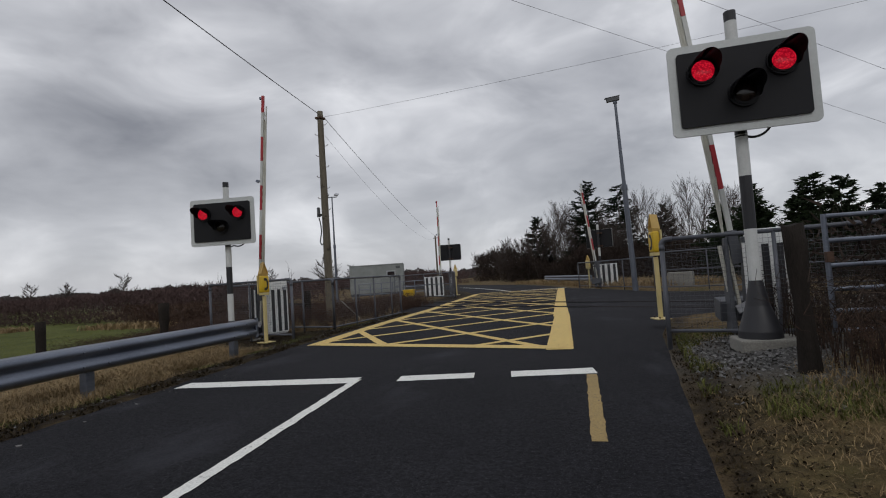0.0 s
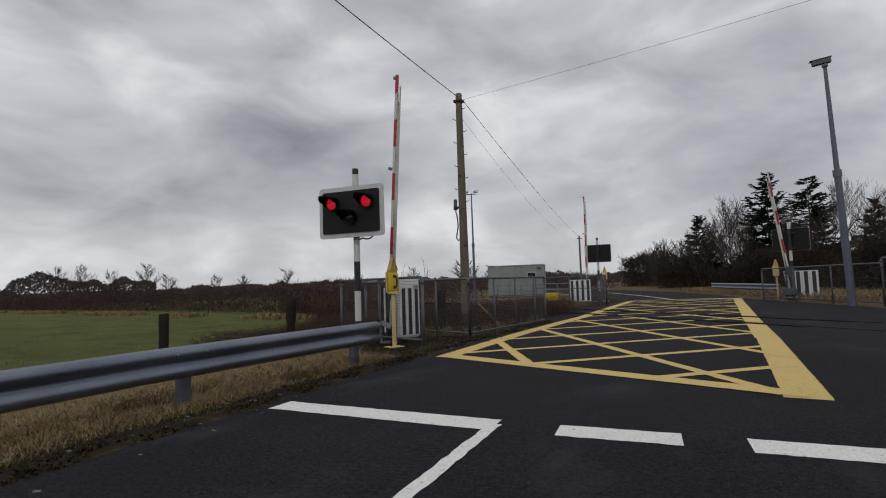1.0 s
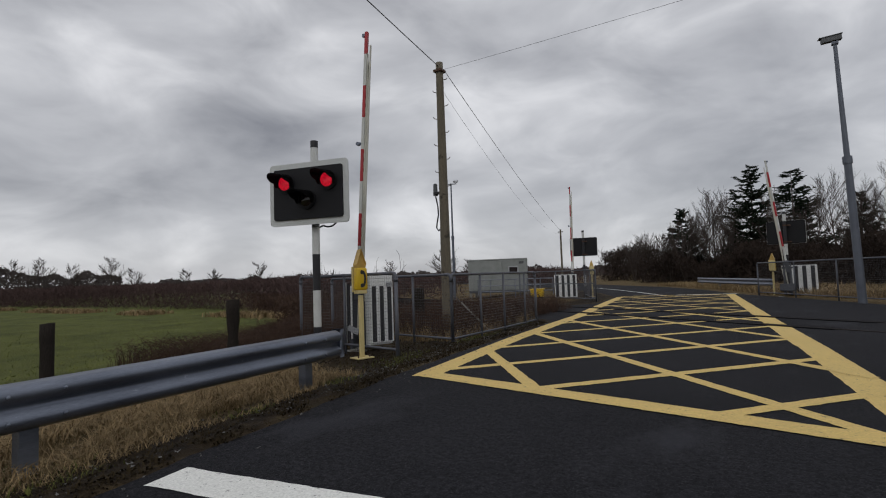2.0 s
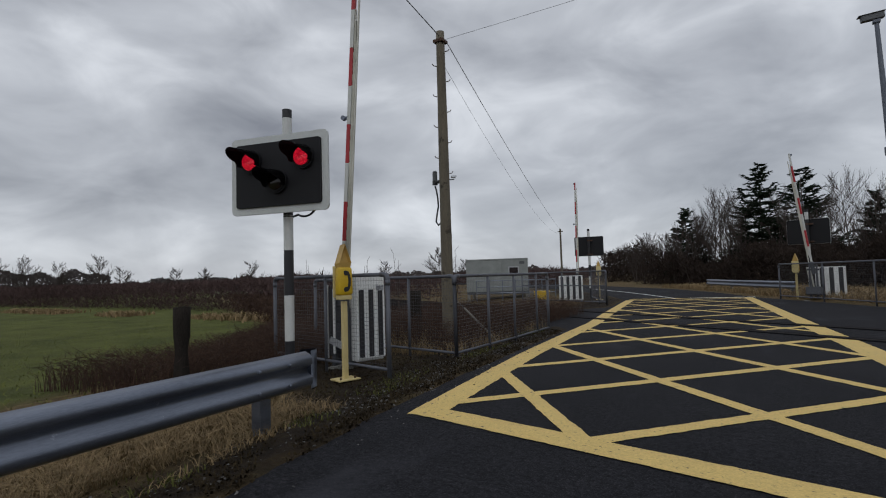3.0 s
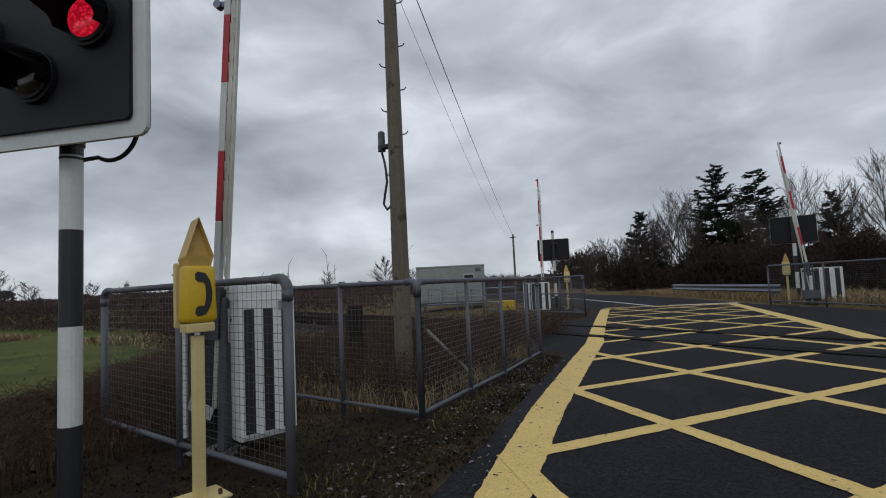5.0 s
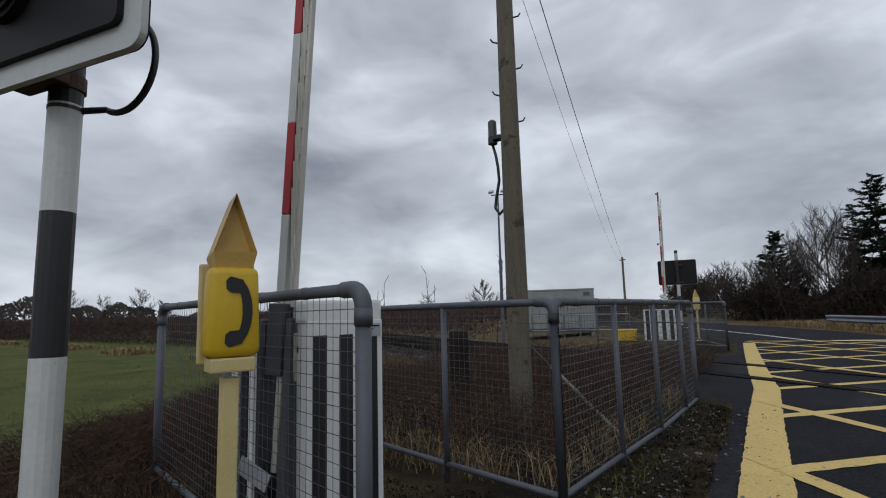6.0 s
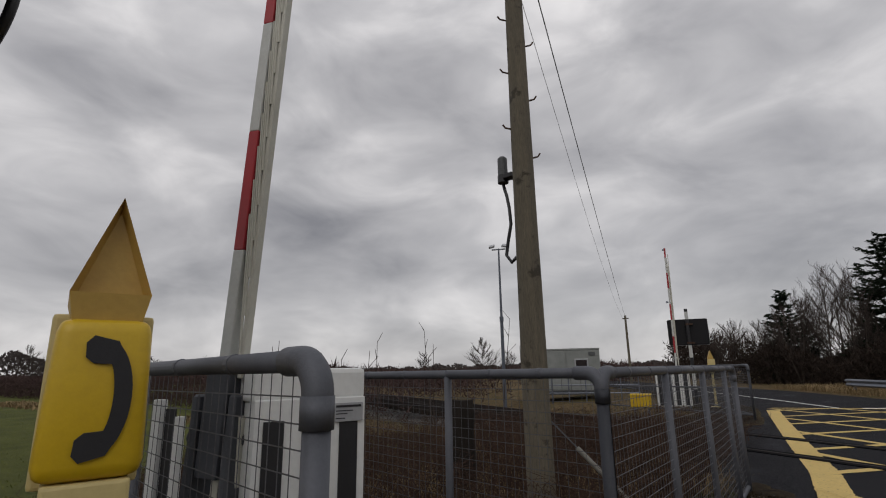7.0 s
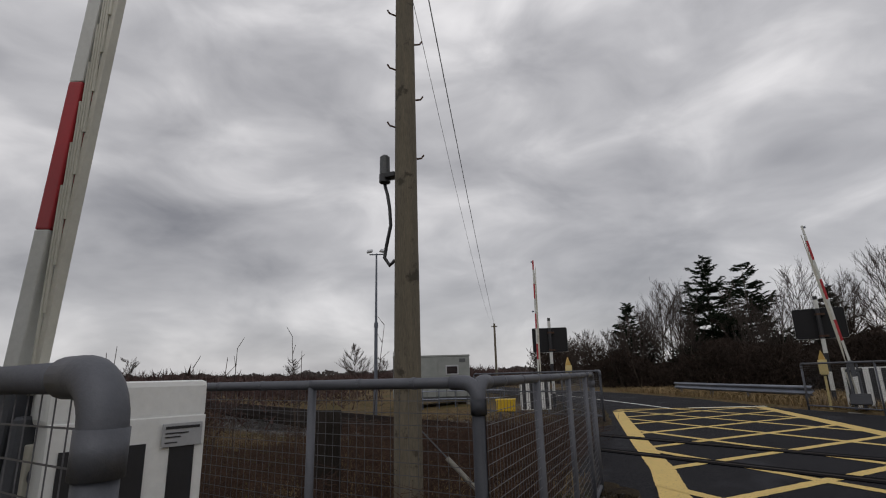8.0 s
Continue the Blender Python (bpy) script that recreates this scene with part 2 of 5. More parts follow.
def earth():
    """Ground: pasture, dead verge grass, moss and stones, by the zone painted on the sheet."""
    m = bpy.data.materials.new("verge_and_pasture")
    m.use_nodes = True
    nt = m.node_tree
    b = nt.nodes["Principled BSDF"]
    co = nt.nodes.new("ShaderNodeTexCoord").outputs["Object"]
    zone = nt.nodes.new("ShaderNodeAttribute")
    zone.attribute_name = "zone"
    sep = nt.nodes.new("ShaderNodeSeparateColor")
    nt.links.new(zone.outputs["Color"], sep.inputs[0])
    n1, n2, n3 = noise_node(nt, 0.7, 5, 0.6, vec=co), noise_node(nt, 6, 5, 0.65, vec=co), noise_node(nt, 70, 3, 0.6, vec=co)
    dry = ramp_node(nt, n2, [(0.3, (0.065, 0.046, 0.026)), (0.55, (0.165, 0.115, 0.055)), (0.72, (0.26, 0.19, 0.09))])
    dry = mix_node(nt, ramp_node(nt, n1, [(0.5, (0, 0, 0)), (0.65, (0.7, 0.7, 0.7))]), dry, (0.075, 0.072, 0.022))
    pasture = ramp_node(nt, n1, [(0.3, (0.066, 0.080, 0.020)), (0.7, (0.135, 0.148, 0.038))])
    pasture = mix_node(nt, ramp_node(nt, n2, [(0.55, (0, 0, 0)), (0.75, (0.7, 0.7, 0.7))]), pasture, (0.125, 0.115, 0.048))
    moss = ramp_node(nt, n2, [(0.3, (0.013, 0.010, 0.008)), (0.55, (0.030, 0.021, 0.013)), (0.75, (0.058, 0.044, 0.018))])
    stone = ramp_node(nt, n3, [(0.3, (0.05, 0.048, 0.045)), (0.7, (0.19, 0.185, 0.18))])
    col = mix_node(nt, sep.outputs[0], dry, pasture)
    col = mix_node(nt, sep.outputs[1], col, stone)
    col = mix_node(nt, sep.outputs[2], col, moss)
    col = mix_node(nt, 0.35, col, ramp_node(nt, n3, [(0.25, (0.3, 0.3, 0.3)), (0.75, (1, 1, 1))]), "MULTIPLY")
    nt.links.new(col, b.inputs["Base Color"])
    b.inputs["Roughness"].default_value = 0.95
    b.inputs["Specular IOR Level"].default_value = 0.15
    bp = nt.nodes.new("ShaderNodeBump")
    bp.inputs["Strength"].default_value, bp.inputs["Distance"].default_value = 0.9, 0.05
    nt.links.new(n3, bp.inputs["Height"])
    nt.links.new(bp.outputs[0], b.inputs["Normal"])
    return m


M["asphalt"], M["earth"] = asphalt(), earth()


def lens_red():
    m = bpy.data.materials.new("lit_red_lens")
    m.use_nodes = True
    nt = m.node_tree
    b = nt.nodes["Principled BSDF"]
    b.inputs["Base Color"].default_value = (0.5, 0.01, 0.02, 1)
    b.inputs["Roughness"].default_value = 0.2
    v = nt.nodes.new("ShaderNodeTexVoronoi")
    v.inputs["Scale"].default_value = 55
    nt.links.new(nt.nodes.new("ShaderNodeTexCoord").outputs["Object"], v.inputs["Vector"])
    nt.links.new(ramp_node(nt, v.outputs["Distance"], [(0.0, (0.95, 0.02, 0.05)), (0.6, (0.30, 0.002, 0.012))]), b.inputs["Emission Color"])
    b.inputs["Emission Strength"].default_value = 0.8
    return m


M["lens_red"] = lens_red()
M["lens_dark"] = material("unlit_lens", (0.02, 0.012, 0.012), (0.012, 0.008, 0.008), 4, 60, 0.15, 0, 0.0)

# ---- building helpers ----


def part(name, bm, mat, parent=None, label="", smooth=False):
    me = bpy.data.meshes.new(name)
    bm.normal_update()
    bm.to_mesh(me)
    bm.free()
    if smooth:
        me.polygons.foreach_set("use_smooth", [True] * len(me.polygons))
    me.materials.append(M[mat])
    ob = new(name, me)
    ob.parent = parent
    if label:
        tagged(ob, label)
    return ob


def pymesh(name, verts, faces, mat, parent=None, smooth=False):
    me = bpy.data.meshes.new(name)
    me.from_pydata(verts, [], faces)
    me.update()
    if smooth:
        me.polygons.foreach_set("use_smooth", [True] * len(me.polygons))
    me.materials.append(M[mat])
    ob = new(name, me)
    ob.parent = parent
    return ob


def thing(name, m, label, category, group="", kind=""):
    ob = new(name)
    ob.empty_display_size = 0.2
    ob.matrix_basis = m
    return tagged(ob, label, category, group, kind)


def box(bm, c, s, bevel=0.0, m=None):
    """A box round c with the sides s, its edges rounded by bevel."""
    t = Matrix.Translation(c) @ Matrix.Diagonal((*s, 1))
    if m is not None:
        t = m @ t
    made = bmesh.ops.create_cube(bm, size=1.0, matrix=t)
    if bevel:
        es = list({e for v in made["verts"] for e in v.link_edges})
        bmesh.ops.bevel(bm, geom=es, offset=bevel, segments=2, affect="EDGES", profile=0.6)
    return bm


def rod(bm, a, b, r0, r1=None, seg=10, caps=True):
    """A straight tapered rod from a to b."""
    a, b = Vector(a), Vector(b)
    q = (b - a).to_track_quat("Z", "Y").to_matrix().to_4x4()
    t = Matrix.Translation((a + b) / 2) @ q
    bmesh.ops.create_cone(bm, cap_ends=caps, segments=seg, radius1=r0, radius2=r0 if r1 is None else r1, depth=(b - a).length, matrix=t)
    return bm


def tube(bm, pts, r, seg=8):
    """A bent tube through the points."""
    pts = [Vector(p) for p in pts]
    rings, u = [], None
    for i, p in enumerate(pts):
        d = (pts[min(i + 1, len(pts) - 1)] - pts[max(i - 1, 0)]).normalized()
        if u is None:
            u = d.cross(Vector((0, 0, 1)) if abs(d.z) < 0.9 else Vector((1, 0, 0)))
        u = (u - d * u.dot(d)).normalized()
        v = d.cross(u)
        rings.append([bm.verts.new(p + r * (math.cos(a) * u + math.sin(a) * v)) for a in (2 * math.pi * k / seg for k in range(seg))])
    for a, b in zip(rings, rings[1:]):
        for k in range(seg):
            bm.faces.new((a[k], a[(k + 1) % seg], b[(k + 1) % seg], b[k]))
    bm.faces.new(rings[0])
    bm.faces.new(list(reversed(rings[-1])))
    bmesh.ops.recalc_face_normals(bm, faces=bm.faces)
    return bm


def prism(bm, outline, z0, z1):
    """A flat plate with the outline in x and y, from z0 to z1."""
    lo, hi = [bm.verts.new((x, y, z0)) for x, y in outline], [bm.verts.new((x, y, z1)) for x, y in outline]
    bm.faces.new(hi)
    bm.faces.new(list(reversed(lo)))
    n = len(outline)
    for i in range(n):
        bm.faces.new((lo[i], lo[(i + 1) % n], hi[(i + 1) % n], hi[i]))
    bmesh.ops.recalc_face_normals(bm, faces=bm.faces)
    return bm


def rounded(w, h, r, n=5):
    """The outline of a rectangle with rounded corners round the origin."""
    pts = []
    for cx, cy, a0 in ((w / 2 - r, h / 2 - r, 0), (-w / 2 + r, h / 2 - r, 90), (-w / 2 + r, -h / 2 + r, 180), (w / 2 - r, -h / 2 + r, 270)):
        pts += [(cx + r * math.cos(radians(a0 + 90 * k / n)), cy + r * math.sin(radians(a0 + 90 * k / n))) for k in range(n + 1)]
    return pts


def upright(bm, outline, y0, y1, at=(0, 0, 0)):
    """A plate whose outline lies in x and z, from y0 to y1."""
    some = bmesh.new()
    prism(some, outline, -y1, -y0)
    some.transform(Matrix.Translation(at) @ pose(0, 0, 0, 90))
    me = bpy.data.meshes.new("t")
    some.to_mesh(me)
    some.free()
    bm.from_mesh(me)
    bpy.data.meshes.remove(me)
    return bm


B = bmesh.new
rng = random.Random(7)


def lerp_table(rows, v):
    """Reads a table of pairs, straight between its rows."""
    return float(np.interp(v, [r[0] for r in rows], [r[1] for r in rows]))


# edges of the asphalt, as x for a given y
LEFT = [(-40, 2.3), (-10, -2.0), (2.6, -3.85), (5.5, -4.3), (9, -4.85), (12, -5.1), (15.6, -5.35), (16.5, -6.6), (20.5, -7.4), (22.5, -6.1), (27, -6.6), (31, -8.2), (40, -13), (60, -28), (90, -56)]
RIGHT = [(-40, 6.5), (-10, 2.6), (3.3, 1.38), (9, 1.55), (11.4, 1.9), (12.5, 5.2), (18.5, 5.4), (21, 2.4), (25, 0.4), (28.5, -1.5), (34, -3.4), (40, -6.2), (60, -20), (90, -46)]


def left_edge(y):
    return lerp_table(LEFT, y)


def right_edge(y):
    return lerp_table(RIGHT, y)


def ground_z(x, y):
    """Height of the earth beside the road."""
    l, r = left_edge(y), right_edge(y)
    if l <= x <= r:
        return -0.06 if (x - l > 0.25 and r - x > 0.25) else -0.06 + 0.075 * (1 - min(x - l, r - x) / 0.25)
    if x < l:
        d = l - x
        z = 0.015 - 0.12 * min(d / 1.0, 1)
        z -= 0.45 * min(max(d - 3.0, 0) / 8.0, 1)
    else:
        d = x - r
        z = 0.015 + 0.19 * min(d / 1.2, 1) * max(0, min(1, (14 - y) / 4))
    return z + 0.035 * (noise.noise((x * 0.6, y * 0.6, 0)) + 0.6 * noise.noise((x * 2.1, y * 2.1, 3))) * min(d / 0.5, 1)


# ---- ground and road ----


def axis_steps(lo, hi, near_lo, near_hi, fine, grow=1.16):
    mid = list(np.arange(near_lo, near_hi + 1e-6, fine))
    out, s = [], fine
    v = near_hi
    while v < hi:
        s *= grow
        v += s
        out.append(v)
    back, s, v = [], fine, near_lo
    while v > lo:
        s *= grow
        v -= s
        back.append(v)
    return list(reversed(back)) + mid + out


def build_ground():
    xs, ys = axis_steps(-900, 900, -12, 8, 0.2), axis_steps(-300, 1400, -4, 30, 0.25)
    verts = [(x, y, ground_z(x, y)) for y in ys for x in xs]
    w = len(xs)
    faces = [(j * w + i, j * w + i + 1, (j + 1) * w + i + 1, (j + 1) * w + i) for j in range(len(ys) - 1) for i in range(w - 1)]
    ob = pymesh("ground", verts, faces, "earth", smooth=True)
    at = ob.data.color_attributes.new("zone", "FLOAT_COLOR", "POINT")
    cols = []
    for x, y, z in verts:
        l, r = left_edge(y), right_edge(y)
        n = noise.noise((x * 0.5, y * 0.5, 7))
        field = max(0.0, min(1.0, (l - 4.2 - x + 0.6 * n) / 1.0)) if y < 11 + 0.6 * (-6 - x) else 0.0
        field = max(field, 1.0 if x < -60 else 0.0)
        moss = max(0.0, min(1.0, 1.5 - abs(l - 0.25 - x) / (0.45 + 0.25 * n))) if y < 8.2 else max(0.0, min(1.0, 1.7 - abs(l - 0.7 - x) / (0.75 + 0.3 * n)))
        if -8.6 < x < l and 8.4 < y < 11.4:
            moss = max(moss, (0.85 + 0.3 * n) * max(0.0, min(1.0, (x + 8.6) / 0.8, (y - 8.4) / 0.8, (11.4 - y) / 0.8)))
        if -14 < x < -5.7 and 11.5 < y < 16.0 + 0.5 * (-6 - x):
            moss = max(moss, 0.75 + 0.4 * n)
        moss = max(moss, min(1.0, max(0.0, 1.1 - abs(x - r - 0.05) / (0.2 + 0.15 * n))) if y < 12 else 0)
        stone = max(0.0, min(1.0, 1.6 - math.hypot((x - 2.2) / 0.9, (y - 6.7) / 1.2) + 0.4 * n))
        track = abs((x + 5.2) * 0.51 + (y - 19.1) * 0.86)
        if not (l - 0.5 < x < r + 0.5):
            stone = max(stone, max(0.0, min(1.0, 2.6 - track + n)))
        cols += [field, stone, min(1, moss), 1]
    at.data.foreach_set("color", cols)
    tagged(ob, "rough winter verge and green pasture with moss and stones", "ground", kind="structure")


build_ground()


def build_road():
    ys = axis_steps(-40, 88, 0, 26, 0.3, 1.1)
    verts, faces, cols = [], [], 18
    for y in ys:
        l, r = left_edge(y), right_edge(y)
        for k in range(cols + 1):
            f = k / cols
            x = l + (r - l) * f
            wob = (0.13 * noise.noise((y * 1.7, f, 1)) + 0.04 * noise.noise((y * 6, f, 4))) if k in (0, cols) else 0
            verts.append((x + wob, y, 0.0 if 0 < k < cols else -0.02))
    w = cols + 1
    faces = [(j * w + i, j * w + i + 1, (j + 1) * w + i + 1, (j + 1) * w + i) for j in range(len(ys) - 1) for i in range(cols)]
    ob = pymesh("road", verts, faces, "asphalt", smooth=True)
    tagged(ob, "dark worn asphalt road through the level crossing", "road", kind="structure")


build_road()

LIFT = 0.004


def stripe(bm, a, b, w0, w1=None, lift=LIFT, seed=0, cut=0.0):
    """A painted line from a to b with slightly ragged edges."""
    a, b = Vector((*a, 0)), Vector((*b, 0))
    d = (b - a)
    n = max(2, int(d.length / 0.05))
    u = d.normalized()
    s = Vector((-u.y, u.x, 0))
    w1 = w0 if w1 is None else w1
    rows = []
    for i in range(n + 1):
        f = i / n
        p = a + d * f
        hw = (w0 + (w1 - w0) * f) / 2
        j0, j1 = (0.010 * noise.noise((p.x * 9, p.y * 9, seed + k)) + 0.008 * noise.noise((p.x * 31, p.y * 31, seed + k)) for k in (0, 5))
        rows.append((bm.verts.new((*(p + s * (hw + j0)).xy, lift)), bm.verts.new((*(p - s * (hw + j1)).xy, lift))))
    for r0, r1 in zip(rows, rows[1:]):
        bm.faces.new((r0[1], r1[1], r1[0], r0[0]))
    return bm


def line(name, pts, w, mat, label, lift=LIFT, group=""):
    bm = B()
    for a, b in zip(pts, pts[1:]):
        stripe(bm, a, b, w, lift=lift)
    ob = part(name, bm, mat)
    return tagged(ob, label, "road marking", group, "structure")

# ---- road markings ----
BOX_L = [(8.49, -4.43), (10.75, -4.70), (12.0, -4.84), (14.9, -5.05), (16.7, -5.16), (19.2, -5.47), (23.1, -5.92), (26.4, -6.28)]
BOX_R = [(7.61, 0.27), (12.35, -0.19), (16.5, -0.66), (22.7, -1.30), (28.4, -1.88)]


def box_near(x):
    return 8.49 + (7.61 - 8.49) * (x + 4.43) / 4.70


def box_far(x):
    return 27.2 + (28.4 - 27.2) * (x + 6.25) / 4.4


def in_box(x, y, e=0.0):
    return box_near(x) + e < y < box_far(x) - e and lerp_table(BOX_L, y) + e < x < lerp_table(BOX_R, y) - e


box_marking = thing("box_marking", pose(-2.5, 9, 0), "yellow painted box junction hatching on the asphalt", "road marking", kind="structure")


def box_part(name, bm):
    bm.transform(Matrix.Translation((2.5, -9, 0)))
    return part(name, bm, "yellow_line", box_marking)


bm = B()
for (y0, x0), (y1, x1) in zip(BOX_L, BOX_L[1:]):
    stripe(bm, (x0 + 0.15, y0), (x1 + 0.15, y1), 0.30, 0.30)
box_part("edge_line", bm)
bm = B()
for (y0, x0), (y1, x1) in zip(BOX_R, BOX_R[1:]):
    w0, w1 = (0.36, 0.34) if y1 < 20 else (0.34, 0.32)
    stripe(bm, (x0 - w0 / 2, y0), (x1 - w1 / 2, y1), w0, w1)
box_part("edge_line", bm)
bm = B()
stripe(bm, (-4.36, 8.62), (0.12, 7.78), 0.28, 0.28, lift=LIFT + 0.0045)
box_part("edge_line", bm)
bm = B()
stripe(bm, (-6.2, 27.2), (-1.9, 28.35), 0.18, lift=LIFT + 0.0045)
box_part("edge_line", bm)
HATCH = [(1.13, 6.55 + 2.15 * k, 0.0015) for k in range(13)] + [(-1.33, 8.04, 0.003)] + [(-1.12, 10.56 + 2.46 * k, 0.003) for k in range(10)]
for slope, y, lift in HATCH:
    runs = [x for x in np.arange(-7, 1, 0.03) if in_box(x, y + slope * (x + 2.6), 0.03)]
    if len(runs) > 8:
        a, b = runs[0], runs[-1]
        bm = B()
        stripe(bm, (a, y + slope * (a + 2.6)), (b, y + slope * (b + 2.6)), 0.15, seed=int(y * 10), lift=LIFT + lift)
        box_part("hatch_line", bm)

line("stop_line", [(-4.0, 5.345), (-1.89, 5.685)], 0.29, "white_line", "worn white stop line across the near lane")
line("centre_line", [(-1.90, 5.70), (-1.4, 2.63), (-0.9, -0.4), (1.2, -12)], 0.10, "white_line", "white centre line running back from the stop line", lift=LIFT + 0.002)
line("give_way_dash", [(-1.43, 5.77), (-0.63, 5.95)], 0.27, "white_line", "white dash across the exit lane", group="give way dashes")
line("give_way_dash", [(-0.245, 6.015), (0.60, 6.20)], 0.29, "white_line", "white dash across the exit lane", group="give way dashes")
line("edge_marking", [(0.715, 3.98), (0.575, 6.0)], 0.10, "yellow_line_old", "short faded yellow edge line", group="edge lines")
line("far_centre_line", [(-4.35, 27.2), (-6.0, 30.8), (-8.2, 35.2), (-11.5, 41)], 0.12, "white_line", "white centre line on the road beyond the crossing")
line("far_stop_line", [(-4.1, 27.95), (-1.8, 28.75)], 0.22, "white_line", "white stop line beyond the crossing", lift=LIFT + 0.004)

# ---- railway ----
TRACK = Vector((-4.6, 17.5, 0))
ALONG, ACROSS = Vector((-0.864, 0.503, 0)), Vector((0.503, 0.864, 0))
rails = thing("railway_track", Matrix.Translation(TRACK), "single railway track with rusty rails set into the crossing", "railway track", kind="structure")
for off in (0.0, 1.6):
    bm = B()
    m = Matrix.Translation(ACROSS * off) @ pose(0, 0, 0, 0, 0, math.degrees(math.atan2(ALONG.y, ALONG.x)))
    box(bm, (30, 0, -0.059), (130, 0.07, 0.15), 0.008, m)
    part("rail", bm, "rail", rails)
    # flat black strips stand in for the shaded grooves beside the rail
    bm = B()
    box(bm, (-0.5, 0.092, 0.0), (10.0, 0.11, 0.026), 0, m)
    box(bm, (-0.5, -0.092, 0.0), (10.0, 0.11, 0.026), 0, m)
    part("flangeway", bm, "gap", rails, "flat black strip with the flangeway groove's shade in its colour")
sleeper = None
for k in range(58):
    c = ALONG * (4.6 + 0.7 * k) + ACROSS * 0.8
    if sleeper is None:
        ob = sleeper = part("sleeper", box(B(), (0, 0, 0), (0.25, 2.5, 0.16), 0.012), "wood_post", rails)
    else:
        ob = new("sleeper", sleeper.data)
        ob.parent = rails
    ob.matrix_basis = pose(c.x, c.y, -0.19, 0, 0, math.degrees(math.atan2(ALONG.y, ALONG.x)))

# ---- guard rails ----


def guard_rail(name, pts, label, top, end_flare=True):
    """A galvanised W-beam on posts along the points; the corrugated side faces to the right of the way."""
    root = thing(name, Matrix.Translation((*pts[0], 0)), label, "guard rail")
    o = Vector((*pts[0], 0))
    prof = [(0.0, 0.155), (0.05, 0.135), (0.082, 0.11), (0.082, 0.06), (0.02, 0.025), (0.02, -0.025), (0.082, -0.06), (0.082, -0.11), (0.05, -0.135), (0.0, -0.155)]
    path = []
    for a, b in zip(pts, pts[1:]):
        n = max(2, int((Vector(b) - Vector(a)).length / 0.4))
        path += [Vector(a).lerp(Vector(b), k / n) for k in range(n)]
    path.append(Vector(pts[-1]))
    bm, rows = B(), []
    for i, p in enumerate(path):
        d = (path[min(i + 1, len(path) - 1)] - path[max(i - 1, 0)]).normalized()
        s = Vector((d.y, -d.x))
        row = []
        for k, (u, v) in enumerate(prof):
            q = p + s * u
            row.append(bm.verts.new((q.x - o.x, q.y - o.y, top - 0.155 + v)))
        rows.append(row)
    for a, b in zip(rows, rows[1:]):
        for k in range(len(prof) - 1):
            bm.faces.new((a[k], b[k], b[k + 1], a[k + 1]))
    bmesh.ops.recalc_face_normals(bm, faces=bm.faces)
    bmesh.ops.solidify(bm, geom=bm.faces[:], thickness=0.006)
    part("beam", bm, "galv", root, "corrugated galvanised beam", smooth=True)
    if end_flare:
        p, d = path[-1], (path[-1] - path[-2]).normalized()
        s = Vector((d.y, -d.x))
        bm = B()
        rows = []
        for k in range(7):
            a = math.pi * k / 6
            q = p + d * (0.02 + 0.13 * math.sin(a)) + s * (0.05 - 0.11 * (1 - math.cos(a)) / 1.0 * 0.6)
            rows.append([bm.verts.new((q.x - o.x, q.y - o.y, top - 0.155 + v)) for v in (0.165, 0.06, -0.06, -0.165)])
        for a, b in zip(rows, rows[1:]):
            for k in range(3):
                bm.faces.new((a[k], b[k], b[k + 1], a[k + 1]))
        bmesh.ops.solidify(bm, geom=bm.faces[:], thickness=0.006)
        part("end_piece", bm, "galv", root, "bent fishtail end piece", smooth=True)
    dist, nxt = 0.0, 0.25
    for a, b in zip(list(reversed(path)), list(reversed(path))[1:]):
        dist += (b - a).length
        if dist >= nxt:
            nxt += 2.8
            d = (a - b).normalized()
            s = Vector((d.y, -d.x))
            q = b - s * 0.07
            gz = ground_z(q.x, q.y)
            bm = B()
            m = Matrix.Translation((q.x - o.x, q.y - o.y, 0)) @ pose(0, 0, 0, 0, 0, math.degrees(math.atan2(d.y, d.x)))
            z0, z1 = gz - 0.15, top - 0.03
            box(bm, (0, 0.045, (z0 + z1) / 2), (0.11, 0.008, z1 - z0), 0.002, m)
            box(bm, (0, -0.045, (z0 + z1) / 2), (0.11, 0.008, z1 - z0), 0.002, m)
            box(bm, (-0.05, 0, (z0 + z1) / 2), (0.008, 0.09, z1 - z0), 0.002, m)
            box(bm, (0, -0.045, top - 0.155), (0.1, 0.04, 0.2), 0.004, m)
            part("post", bm, "galv", root)
            for dz in (0.06, -0.06):
                for dx in (-0.16, 0.16):
                    bm = B()
                    c = m @ Vector((dx, -0.155 - 0.005, top - 0.155 + dz * 1.4))
                    bmesh.ops.create_uvsphere(bm, u_segments=8, v_segments=5, radius=0.016, matrix=Matrix.Translation(c))
                    part("bolt", bm, "galv", root)
    return root


guard_rail("guard_rail", [(-2.6, -9.0), (-4.35, 0.0), (-5.02, 4.6), (-5.24, 8.08)], "long galvanised W-beam guard rail beside the road", 0.545)
guard_rail("guard_rail", [(-4.06, 37.5), (-2.7, 34.0), (-0.4, 29.0)], "far galvanised W-beam guard rail on the grass bank", 0.60, False)

# ---- crossing signals ----


def bands(name, root, x, y, r, table, seg=16):
    for z0, z1, mat in table:
        part(name, rod(B(), (x, y, z0), (x, y, z1), r, seg=seg), mat, root, smooth=False)


